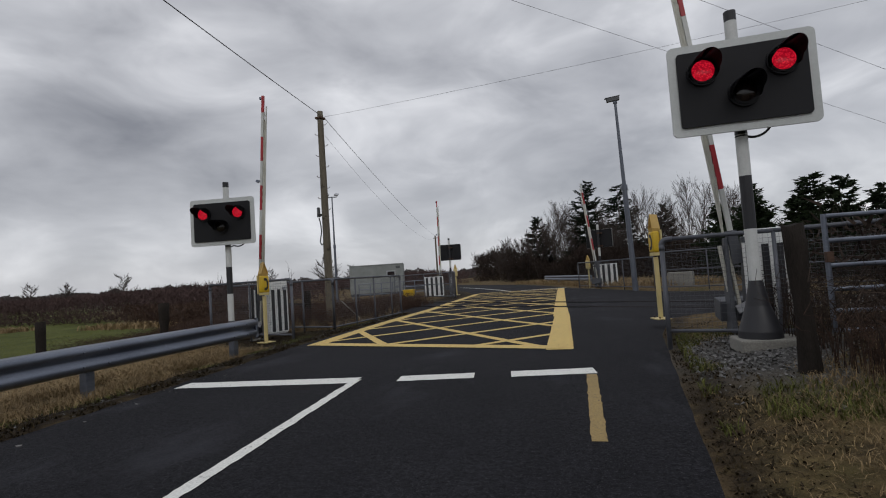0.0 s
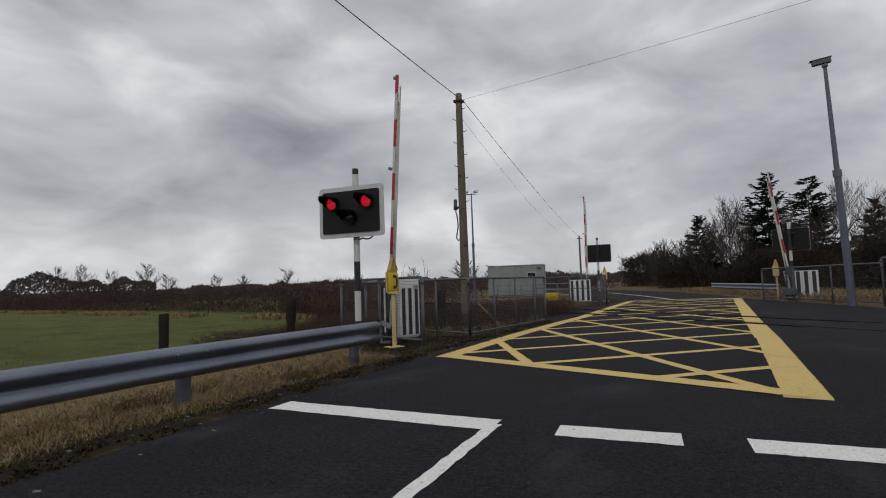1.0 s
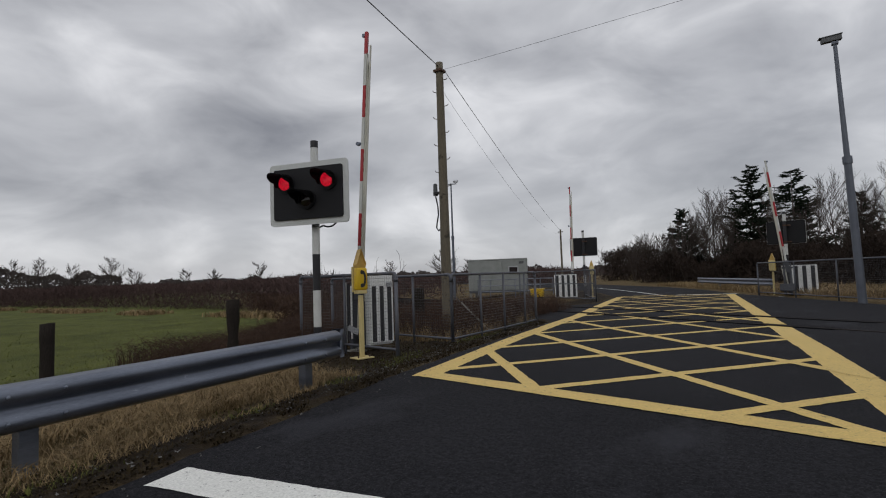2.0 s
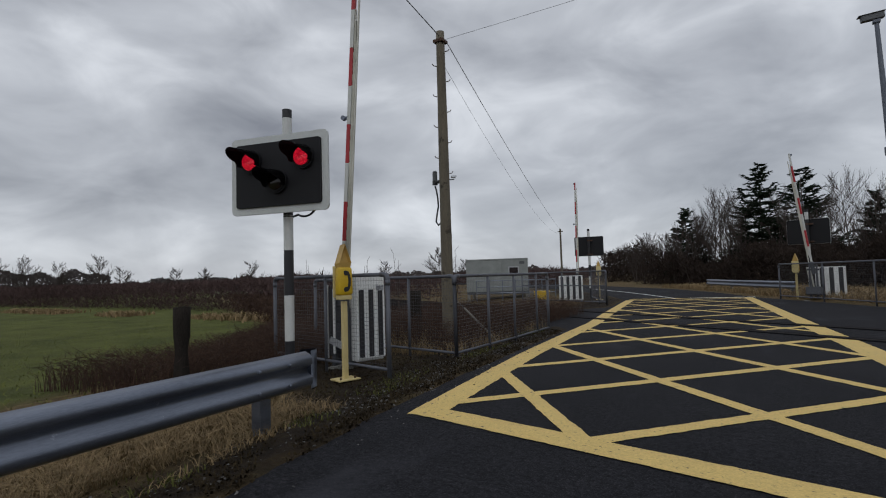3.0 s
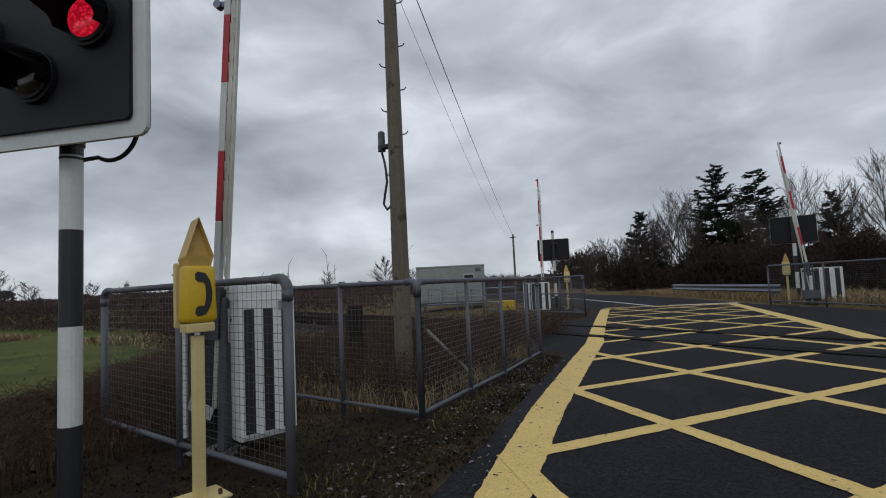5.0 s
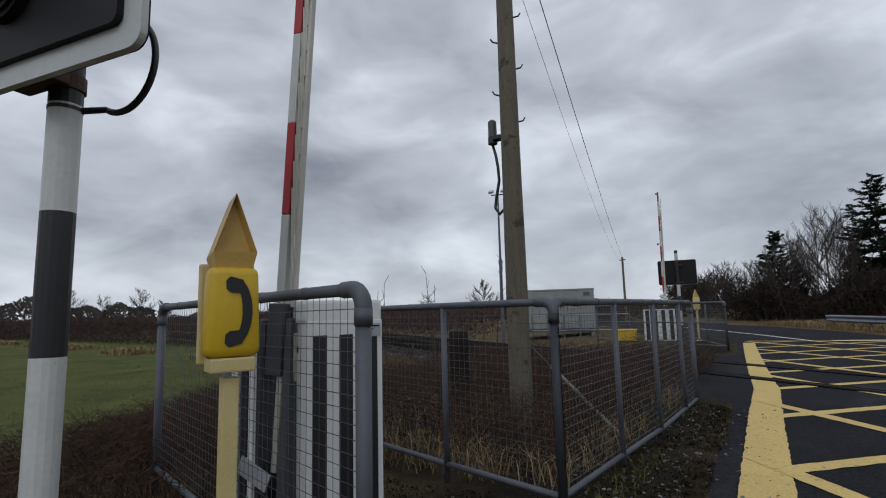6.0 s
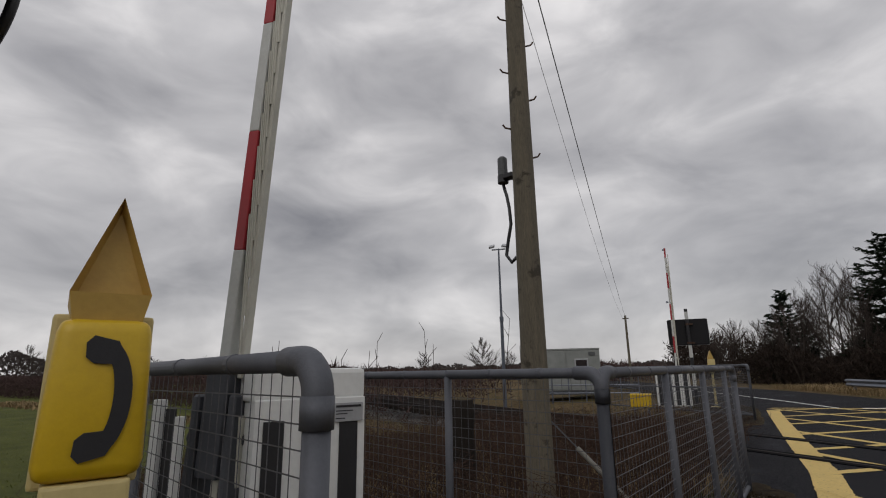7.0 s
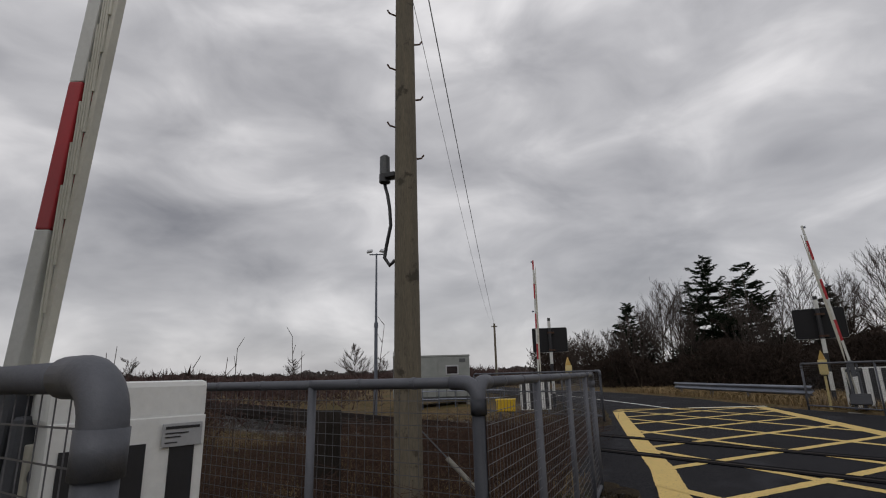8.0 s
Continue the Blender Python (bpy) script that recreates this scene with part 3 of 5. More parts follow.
def crossing_signal(m, label, loop=True, skirt=True):
    root = thing("crossing_signal", m, label, "traffic signal", "crossing signals")
    bands("post_band", root, 0, 0, 0.06, [(-0.25, 0.54, "black"), (0.54, 1.10, "white"), (1.10, 1.66, "black"), (1.66, 2.10, "white"), (2.10, 3.05, "black"), (3.05, 3.33, "white"), (3.33, 3.44, "black")])
    zc = 2.59
    part("backboard", upright(B(), rounded(1.21, 0.79, 0.035), -0.215, -0.19, (0, 0, zc)), "board", root, "matt black backboard")
    bm = upright(B(), rounded(1.38, 0.965, 0.06), -0.19, -0.165, (0, 0, zc))
    part("border", bm, "board_edge", root, "pale grey rounded border")
    part("rear_panel", upright(B(), rounded(1.37, 0.955, 0.06), -0.164, -0.155, (0, 0, zc)), "board", root, "black rear of the board")
    for dz in (-0.40, 0.28):
        bm = B()
        box(bm, (-0.05, -0.1, zc + dz), (0.26, 0.13, 0.06), 0.006)
        rod(bm, (0, 0, zc + dz - 0.03), (0, 0, zc + dz + 0.03), 0.068, seg=16)
        part("bracket", bm, "rust", root, "dark rusty bracket")
    for dx, dz, lit in ((-0.37, 0.17, True), (0.37, 0.17, True), (0.0, -0.10, False)):
        lamp = part("lamp_housing", rod(rod(B(), (dx, -0.215, zc + dz), (dx, -0.25, zc + dz), 0.15, seg=28), (dx, -0.25, zc + dz), (dx, -0.262, zc + dz), 0.13, seg=28), "board", root)
        bm = B()
        bmesh.ops.create_uvsphere(bm, u_segments=24, v_segments=12, radius=0.112, matrix=Matrix.Translation((dx, -0.255, zc + dz)) @ Matrix.Diagonal((1, 0.35, 1, 1)))
        part("lens", bm, "lens_red" if lit else "lens_dark", lamp, "glowing red lens" if lit else "unlit lens", smooth=True)
        bm, rows, n = B(), [], 18
        for k in range(n + 1):
            a = radians(-25 + 230 * k / n)
            reach = 0.40 * (0.30 + 0.70 * max(0.0, math.sin(a)) ** 0.6)
            row = []
            for y, rr in ((-0.215, 0.143), (-0.215 - reach, 0.138)):
                row.append(bm.verts.new((dx + rr * math.cos(a), y, zc + dz + rr * math.sin(a) + 0.15 * (y + 0.215) * 0.6)))
            rows.append(row)
        for a, b in zip(rows, rows[1:]):
            bm.faces.new((a[0], b[0], b[1], a[1]))
        bmesh.ops.solidify(bm, geom=bm.faces[:], thickness=0.006)
        part("hood", bm, "board", lamp, "long black hood", smooth=True)
    if skirt:
        bm = B()
        for z0, z1, r0, r1 in ((-0.1, 0.04, 0.21, 0.20), (0.04, 0.30, 0.20, 0.115), (0.30, 0.56, 0.115, 0.064)):
            rod(bm, (0, 0, z0), (0, 0, z1), r0, r1, 24, caps=False)
        part("base_skirt", bm, "black", root, "flared dark base", smooth=True)
        part("plinth", box(B(), (0.05, -0.02, -0.1), (0.6, 0.45, 0.14), 0.02), "concrete", root, "low concrete plinth")
    if loop:
        pts = [(0.05, 0.03, 2.08)]
        for k in range(31):
            a = radians(-120 + 215 * k / 30)
            pts.append((0.16 + 0.19 * math.cos(a), 0.12, 2.29 + 0.20 * math.sin(a)))
        pts.append((0.10, 0.0, 2.51))
        part("cable_loop", tube(B(), pts, 0.0135, 10), "rubber", root, "looped black cable", smooth=True)
        part("cable_clip", rod(B(), (0, 0, 2.075), (0, 0, 2.09), 0.062, seg=16), "black", root)
    return root


crossing_signal(pose(-6.74, 9.25, -0.10, 0, 0, 13.4), "black and white banded post with twin red flashing lamps", skirt=False)
crossing_signal(pose(2.25, 6.76, 0.26, 0, 0, 4), "banded signal post with twin red lamps on gravel plinth")
crossing_signal(pose(-8.65, 29.9, -0.12, 0, 0, 193), "crossing signal seen from its black rear", False, False)
crossing_signal(pose(0.05, 28.8, -0.08, 0, 0, 168), "crossing signal seen from behind, beside dark trees", False, False)

# ---- barriers ----


def barrier(m, label, side=1, lean=3.0, length=4.62, panels=True, at=(0.26, 0.25, 56)):
    """A lifting half barrier. side: the way along x to which the boom comes down; lean: how far it leans there."""
    root = thing("barrier", m, label, "level crossing barrier", "barriers")
    s = side
    bm = B()
    for dx in (-0.10, 0.10):
        lo = [(dx - 0.03, -0.12, 0.0), (dx + 0.03, -0.12, 0.0), (dx + 0.03, 0.17, 0.0), (dx - 0.03, 0.17, 0.0)]
        hi = [(dx - 0.02, -0.05, 1.18), (dx + 0.02, -0.05, 1.18), (dx + 0.02, 0.06, 1.18), (dx - 0.02, 0.06, 1.18)]
        a, b = [bm.verts.new(p) for p in lo], [bm.verts.new(p) for p in hi]
        bm.faces.new(b)
        bm.faces.new(list(reversed(a)))
        for i in range(4):
            bm.faces.new((a[i], a[(i + 1) % 4], b[(i + 1) % 4], b[i]))
    bmesh.ops.recalc_face_normals(bm, faces=bm.faces)
    bmesh.ops.bevel(bm, geom=bm.edges[:], offset=0.01, segments=1, affect="EDGES")
    part("arm_plate", bm, "pedestal", root, "dark grey tapered side arms")
    for dx in (-0.035, 0.05):
        part("boom_tail", box(B(), (dx * s, -0.0, 0.70), (0.04, 0.05, 0.80), 0.006, pose(0, 0, 0, 0, s * lean, 0)), "cream_white", root, "aged white boom tail bar")
    part("pivot", rod(B(), (-0.17, 0.02, 1.0), (0.17, 0.02, 1.0), 0.035, seg=16), "pedestal", root)
    part("counterweight", box(B(), (-s * 0.02, 0.28, 0.24), (0.44, 0.30, 0.26), 0.015, pose(0, 0, 0, 8)), "pedestal", root, "grey counterweight block")
    part("machine_base", box(B(), (0, 0.2, -0.13), (0.6, 0.5, 0.16), 0.015), "concrete", root, "concrete base")
    part("warning_plate", box(B(), (-s * 0.16, -0.17, 0.30), (0.22, 0.01, 0.1), 0.002, pose(0, 0, 0, 0, s * 24)), "label", root, "grey bent plate")
    tilt = Matrix.Translation((0, 0, 1.0)) @ pose(0, 0, 0, 0, s * lean, 0)
    boom = part("boom", box(B(), (0, 0, 0.06), (0.12, 0.11, 0.42), 0.01, tilt), "pedestal", root, "red and white banded boom")
    z, k = 0.23, 0
    while z < length - 0.01:
        z1 = min(z + 0.575, length)
        mat = "red_white" if k % 2 == 0 else "red"
        part("band", box(B(), (0, 0, (z + z1) / 2), (0.058, 0.06, z1 - z), 0.006, tilt), mat, boom)
        z, k = z1, k + 1
    # folded skirt: rods that hang between the boom and a light lower rail
    gap = 0.055
    bm = B()
    box(bm, (s * (gap + 0.03), 0.0, length / 2 + 0.0), (0.022, 0.038, length - 0.5), 0.004, tilt)
    part("skirt_rail", bm, "cream_white", boom, "white lower skirt rail")
    zz = 0.35
    while zz < length - 0.9:
        bm = B()
        for dy in (-0.02, 0.02):
            a, b = tilt @ Vector((s * 0.034, dy, zz + 0.62)), tilt @ Vector((s * (gap + 0.02), dy, zz))
            rod(bm, a, b, 0.006, seg=6)
        part("skirt_rod", bm, "cream_white", boom)
        zz += 0.165
    part("boom_lamp", rod(box(B(), (-s * 0.07, 0, length * 0.565), (0.05, 0.03, 0.05), 0.005, tilt), tilt @ Vector((-s * 0.1, -0.03, length * 0.565)), tilt @ Vector((-s * 0.1, 0.03, length * 0.565)), 0.035, seg=14), "galv", boom, "small grey boom lamp")
    part("tip_lamp", box(B(), (-s * 0.05, 0, length - 0.06), (0.07, 0.05, 0.06), 0.008, tilt), "galv", boom)
    if panels:
        turn = Matrix.Translation((at[0], at[1], 0)) @ pose(0, 0, 0, 0, 0, at[2])
        cab = part("cabinet", box(B(), (0, 0.135, 0.62), (0.44, 0.22, 1.12), 0.012, turn), "cabinet", root, "white machine cabinet with black stripes")
        part("cabinet_lid", box(B(), (0, 0.125, 1.215), (0.47, 0.25, 0.13), 0.02, turn), "cabinet", cab, "white lid")
        part("stripe_panel", box(B(), (0, 0.0, 0.63), (0.46, 0.02, 1.06), 0.004, turn), "cabinet", cab, "white front panel")
        for fx in (-0.155, 0.0, 0.155):
            part("black_stripe", box(B(), (fx, -0.0125, 0.60), (0.08, 0.006, 0.96), 0.0, turn), "black", cab)
        px = 0.15 if s > 0 else -0.15
        lab = part("maker_plate", box(B(), (px, -0.019, 1.10), (0.13, 0.006, 0.075), 0.001, turn), "label", cab, "small grey plate with dark print")
        for dz, w in ((0.024, 0.112), (0.006, 0.075), (-0.006, 0.05), (-0.024, 0.04)):
            part("print_bar", box(B(), (px - (0.112 - w) / 2, -0.0232, 1.10 + dz), (w, 0.002, 0.009 if w > 0.1 else 0.004), 0, turn), "black", lab)
        part("latch", rod(B(), turn @ Vector((0.22, 0.13, 0.85)), turn @ Vector((0.26, 0.13, 0.85)), 0.025, seg=10), "black", cab)
        part("side_panel", box(B(), (-s * 0.18, -0.15, 0.64), (0.05, 0.03, 1.05), 0.004), "cabinet", root, "narrow white guard strip")
        part("side_panel", box(B(), (-s * 0.06, -0.15, 0.64), (0.03, 0.03, 0.92), 0.004), "cabinet", root)
        part("black_stripe", box(B(), (-s * 0.12, -0.145, 0.64), (0.05, 0.012, 0.98), 0.002), "black", root)
    return root


barrier(pose(-6.96, 10.45, -0.06, 0, 0, 13.4), "raised red and white barrier boom with white striped cabinet", 1, 3.7, 4.66, at=(0.41, 0.075, 56))
barrier(pose(2.30, 7.87, 0.14, 0, 0, 4), "raised red and white barrier boom beside the gravel verge", -1, 6.2, at=(0.42, 0.25, -25))
barrier(pose(-9.0, 28.9, -0.1, 0, 0, 193), "far raised barrier boom behind the wire fence", -1, 1.0, panels=False)
barrier(pose(-0.05, 26.4, 0.05, 0, 0, 168), "far raised barrier boom leaning over the road", 1, 6.5, 4.15, panels=False)

# ---- telephones ----


def crossing_phone(m, label, picto=True, foot=0.0):
    """A yellow telephone box under a folded pointed cap, on a cream post."""
    root = thing("crossing_phone", m, label, "telephone", "crossing telephones")
    part("post", box(B(), (0, 0, 0.52), (0.062, 0.062, 1.04), 0.006), "cream", root, "cream painted square post")
    part("base_plate", box(B(), (0, 0, foot + 0.012), (0.30, 0.24, 0.016), 0.003), "cream", root)
    for dx in (-0.1, 0.1):
        part("bolt", rod(B(), (dx, -0.06, foot + 0.02), (dx, -0.06, foot + 0.05), 0.012, seg=6), "rust", root)
    part("bracket", box(B(), (0, 0, 1.09), (0.165, 0.13, 0.055), 0.008), "cream", root, "chipped cream bracket with rust")
    part("back_plate", box(B(), (0, 0.078, 1.29), (0.215, 0.03, 0.40), 0.01), "cream", root)
    bm = box(B(), (0, 0, 0), (0.200, 0.125, 0.355), 0.036)
    bmesh.ops.bevel(bm, geom=[e for e in bm.edges if e.calc_face_angle(0) > 0.3], offset=0.006, segments=1, affect="EDGES")
    for v in bm.verts:
        v.co.x *= 1.0 - 0.06 * (v.co.z / 0.185)
    bm.transform(Matrix.Translation((0, -0.005, 1.295)))
    phone = part("phone_box", bm, "yellow", root, "moulded yellow telephone box", smooth=True)
    # folded cap: two sloping leaves that meet in a point
    bm = B()
    pts = {"tip": (0.0, -0.05, 1.77), "fl": (-0.082, -0.06, 1.53), "fr": (0.082, -0.06, 1.53), "bl": (-0.082, 0.08, 1.51), "br": (0.082, 0.08, 1.51), "bt": (0.0, 0.08, 1.755), "cl": (-0.07, -0.045, 1.465), "cr": (0.07, -0.045, 1.465), "dl": (-0.07, 0.07, 1.465), "dr": (0.07, 0.07, 1.465), "mt": (0.0, -0.012, 1.74), "ml": (-0.074, -0.012, 1.515), "mr": (0.074, -0.012, 1.515)}
    vs = {k: bm.verts.new(p) for k, p in pts.items()}
    for f in (("fl", "tip", "bt", "bl"), ("tip", "fr", "br", "bt"), ("bl", "bt", "br"), ("ml", "mr", "mt"), ("fl", "ml", "mt", "tip"), ("tip", "mt", "mr", "fr"), ("fl", "fr", "mr", "ml"), ("fl", "bl", "dl", "cl"), ("fr", "cr", "dr", "br"), ("fl", "cl", "cr", "fr"), ("cl", "dl", "dr", "cr"), ("bl", "br", "dr", "dl")):
        bm.faces.new([vs[k] for k in f])
    bmesh.ops.recalc_face_normals(bm, faces=bm.faces)
    part("cap", bm, "yellow_cap", root, "folded pointed yellow cap")
    if picto:
        # handset sign: a thick arc with two ends
        outer, inner = [], []
        for k in range(13):
            a = radians(-62 + 124 * k / 12)
            outer.append((0.062 * math.cos(a) + 0.002, 0.128 * math.sin(a)))
            inner.append((0.026 * math.cos(a) + 0.002, 0.088 * math.sin(a)))
        outline = outer + list(reversed(inner))
        bm = upright(B(), outline, -0.0735, -0.067, (0.0, 0, 1.295))
        for sgn in (-1, 1):
            upright(bm, [(-0.034, sgn * 0.088), (-0.018, sgn * 0.074), (0.020, sgn * 0.072), (0.040, sgn * 0.098), (0.026, sgn * 0.124), (-0.022, sgn * 0.136), (-0.036, sgn * 0.120)][:: -sgn], -0.0740, -0.0675, (0.0, 0, 1.295))
        part("handset_sign", bm, "black", phone, "black handset symbol")
    return root


M["yellow_cap"] = material("faded_cap_paint", (0.56, 0.37, 0.10), (0.44, 0.28, 0.07), 3, 50, 0.5, 0, 0.04, wear=(0.28, 0.12, 0.03), wear_at=0.7, grit=0.12)
crossing_phone(pose(-6.25, 9.70, -0.14, 0, 0, 72), "yellow crossing telephone on a cream post", foot=max(0.0, ground_z(-6.25, 9.70) + 0.14) + 0.02)
crossing_phone(pose(1.52, 9.93, 0.12, 0, 0, -70), "yellow crossing telephone on cream post by gravel")
crossing_phone(pose(-7.75, 28.0, -0.05, 0, 0, 200), "far crossing telephone on a cream post")
crossing_phone(pose(-0.49, 27.2, -0.12, 0, 0, 165), "far crossing telephone on a cream post")

# ---- fences ----


def fence(pts, label, top=1.2, base=-0.06, mesh=True, spacing=(0.052, 0.052), low=0.12, end_elbow=(False, False), rails_at=()):
    """Tube fence with posts at the points and welded wire between them."""
    root = thing("fence", Matrix.Translation((*pts[0], 0)), label, "fence", "crossing fences")
    o = Vector((*pts[0], 0))
    P = [Vector((x, y, 0)) - o for x, y in pts]
    for i, p in enumerate(P):
        end = i in (0, len(P) - 1)
        w = o + p
        bm = rod(B(), (p.x, p.y, min(base, ground_z(w.x, w.y)) - 0.1), (p.x, p.y, top - (0.12 if end else 0.01)), 0.029 if end else 0.022, seg=14)
        if end:
            rod(bm, (p.x, p.y, top - 0.165), (p.x, p.y, top - 0.10), 0.0345, seg=18)
            d = ((P[1] - p) if i == 0 else (P[-2] - p)).normalized()
            arc = [Vector((p.x, p.y, top - 0.15)), Vector((p.x, p.y, top - 0.10))]
            arc += [Vector((p.x, p.y, top - 0.10)) + d * 0.07 * (1 - math.cos(q)) + Vector((0, 0, 0.07 * math.sin(q))) for q in (radians(v) for v in (15, 30, 45, 60, 75, 90))]
            arc.append(arc[-1] + d * 0.06)
            tube(bm, arc, 0.0325, 16)
        part("post", bm, "fence_tube", root, smooth=True)
    for a, b in zip(P, P[1:]):
        up = Vector((0, 0, 1))
        u = (b - a).normalized()
        part("top_rail", rod(B(), a + up * (top - 0.03) + u * (0.06 if a is P[0] else 0), b + up * (top - 0.03) - u * (0.06 if b is P[-1] else 0), 0.025, seg=14), "fence_tube", root, smooth=True)
        part("bottom_rail", rod(B(), a + up * low, b + up * low, 0.021, seg=12), "fence_tube", root, smooth=True)
        for z in rails_at:
            part("mid_rail", rod(B(), a + up * z, b + up * z, 0.02, seg=10), "fence_tube", root, smooth=True)
        bm = B()
        d = b - a
        n = max(1, round(d.length / 1.3))
        for k in range(1, n * 3):
            c = a + d * (k / (n * 3)) + up * (top - 0.03)
            rod(bm, c - d.normalized() * 0.012, c + d.normalized() * 0.012, 0.0275, seg=12)
        tagged(part("clip", bm, "fence_tube", root), kind="stuff")
        if mesh:
            verts, faces = [], []

            def wire(p, q, r):
                u = (q - p).normalized()
                ref = Vector((0, 0, 1)) if abs(u.z) < 0.9 else d.normalized()
                s = u.cross(ref).normalized() * r
                t = u.cross(s).normalized() * r
                i = len(verts)
                for e in (p, q):
                    verts.extend([tuple(e + s), tuple(e - s * 0.5 + t * 0.87), tuple(e - s * 0.5 - t * 0.87)])
                faces.extend([(i, i + 1, i + 4, i + 3), (i + 1, i + 2, i + 5, i + 4), (i + 2, i, i + 3, i + 5)])

            nv = max(1, int(d.length / spacing[0]))
            for k in range(1, nv):
                c = a + d * (k / nv)
                wire(c + up * low, c + up * (top - 0.05), 0.0014)
            nh = int((top - low) / spacing[1])
            for k in range(1, nh):
                z = low + (top - low) * k / nh
                sag = 0.006 * noise.noise((k * 0.7, a.x, b.y))
                wire(a + up * (z + sag), b + up * (z - sag), 0.0019)
            pymesh("wire_mesh", verts, faces, "wire", root)
    return root


fence([(-5.695, 9.885), (-7.0, 10.14), (-8.4, 10.44)], "grey tube and wire fence panel beside the barrier", 1.255, low=0.05)
fence([(-5.69, 11.53), (-6.68, 11.72), (-7.9, 11.98), (-9.4, 12.3)], "grey tube and wire fence in front of the rough ground", 1.21, low=0.02)
fence([(-5.69, 11.53), (-5.66, 12.6), (-5.62, 13.6), (-5.63, 14.75), (-5.64, 15.45)], "grey tube and wire fence along the road to the railway", 1.21, low=0.02)
fence([(-6.25, 23.1), (-7.0, 25.0), (-7.9, 27.3)], "grey tube and wire fence beyond the railway", 1.25)
fence([(-6.25, 23.1), (-8.2, 24.2), (-10.4, 25.5)], "grey tube and wire fence along the far side of the track", 1.25, rails_at=(0.7,))
fence([(-1.0, 27.3), (0.1, 25.3), (1.1, 23.4), (2.2, 21.6)], "grey tube and wire fence beyond the tracks by the mast", 1.3)
fence([(2.2, 21.6), (3.9, 20.7), (5.8, 19.6), (8.2, 18.2)], "grey tube and wire fence beside the far trackside", 1.45, rails_at=(0.75,))
fence([(1.44, 7.55), (2.6, 7.34), (3.55, 7.05), (4.6, 6.75)], "grey tube and wire fence behind the gravel verge", 1.38, low=0.22)


def striped_board(m, label):
    """A white board with upright black bars that screens a far machine."""
    root = thing("striped_board", m, label, "warning board", "striped boards")
    part("panel", box(B(), (0, 0, 0.62), (1.05, 0.03, 1.08), 0.008), "cabinet", root)
    for k in range(4):
        part("black_stripe", box(B(), (-0.39 + 0.26 * k, -0.018, 0.62), (0.125, 0.006, 1.02), 0.0), "black", root)
    for x in (-0.45, 0.45):
        part("leg", box(B(), (x, 0.03, 0.1), (0.05, 0.03, 0.5), 0.004), "galv", root)


striped_board(pose(0.36, 26.85, -0.02, 0, 0, -8), "white board with black bars beside the far barrier")
striped_board(pose(-8.85, 27.4, -0.1, 0, 0, 25), "white board with black bars behind the far fence")

# ---- poles, masts, wires ----


def telegraph_pole():
    root = thing("telegraph_pole", pose(-6.92, 13.38, -0.1), "tall weathered wooden telegraph pole with step irons", "utility pole")
    bm = B()
    n, rings = 18, []
    for k in range(15):
        z = -0.2 + 6.38 * k / 14
        r = 0.125 - 0.042 * k / 14
        ring = []
        for i in range(n):
            a = 2 * math.pi * i / n
            rr = r * (1 + 0.035 * noise.noise((3 * math.cos(a), 3 * math.sin(a), z * 1.3)))
            ring.append(bm.verts.new((rr * math.cos(a), rr * math.sin(a), z)))
        rings.append(ring)
    for a, b in zip(rings, rings[1:]):
        for i in range(n):
            bm.faces.new((a[i], a[(i + 1) % n], b[(i + 1) % n], b[i]))
    bm.faces.new(rings[-1])
    part("shaft", bm, "wood_pole", root, smooth=True)
    for k in range(9):
        z, s = 3.3 + 0.31 * k, (-1 if k % 2 else 1)
        d = Vector((0.74 * s, 0.55 * s, 0))
        bm = B()
        tube(bm, [d * 0.08 + Vector((0, 0, z)), d * 0.165 + Vector((0, 0, z + 0.02)), d * 0.19 + Vector((0, 0, z + 0.055))], 0.009, 6)
        part("step_iron", bm, "rust", root)
    d = Vector((-1.18, 0.22, 0))
    equip = part("equipment_box", rod(rod(B(), d * 0.21 + Vector((0, 0, 3.20)), d * 0.21 + Vector((0, 0, 3.38)), 0.05, 0.048, 16), d * 0.21 + Vector((0, 0, 3.38)), d * 0.21 + Vector((0, 0, 3.40)), 0.048, 0.028, 16), "grey_plastic", root, "grey cylindrical canister")
    part("canister_clamp", rod(box(B(), tuple(d * 0.14 + Vector((0, 0, 3.17))), (0.10, 0.10, 0.05), 0.008), d * 0.21 + Vector((0, 0, 3.12)), d * 0.21 + Vector((0, 0, 3.20)), 0.054, seg=16), "rubber", equip)
    pts = [d * 0.21 + Vector((0, 0, 3.10)), d * 0.18 + Vector((0.0, 0, 2.98)), d * 0.16 + Vector((0, 0, 2.85)), d * 0.15 + Vector((0, 0, 2.68)), d * 0.19 + Vector((0, 0, 2.50)), d * 0.21 + Vector((0, 0, 2.38)), d * 0.16 + Vector((0, 0, 2.30)), d * 0.11 + Vector((0, 0, 2.34))]
    part("cable", tube(B(), pts, 0.017, 8), "rubber", root, smooth=True)
    part("cap_bracket", box(B(), (0.0, 0.0, 5.98), (0.22, 0.22, 0.06), 0.01), "rust", root)
    stay = B()
    rod(stay, (0.09, 0.03, 0.89), (0.98, 0.32, -0.08), 0.006, seg=6)
    part("stay_wire", stay, "wire", root)
    part("stay_guard", rod(B(), (0.30, 0.10, 0.66), (0.93, 0.30, -0.02), 0.02, seg=10), "concrete", root, "pale stay guard tube")


telegraph_pole()


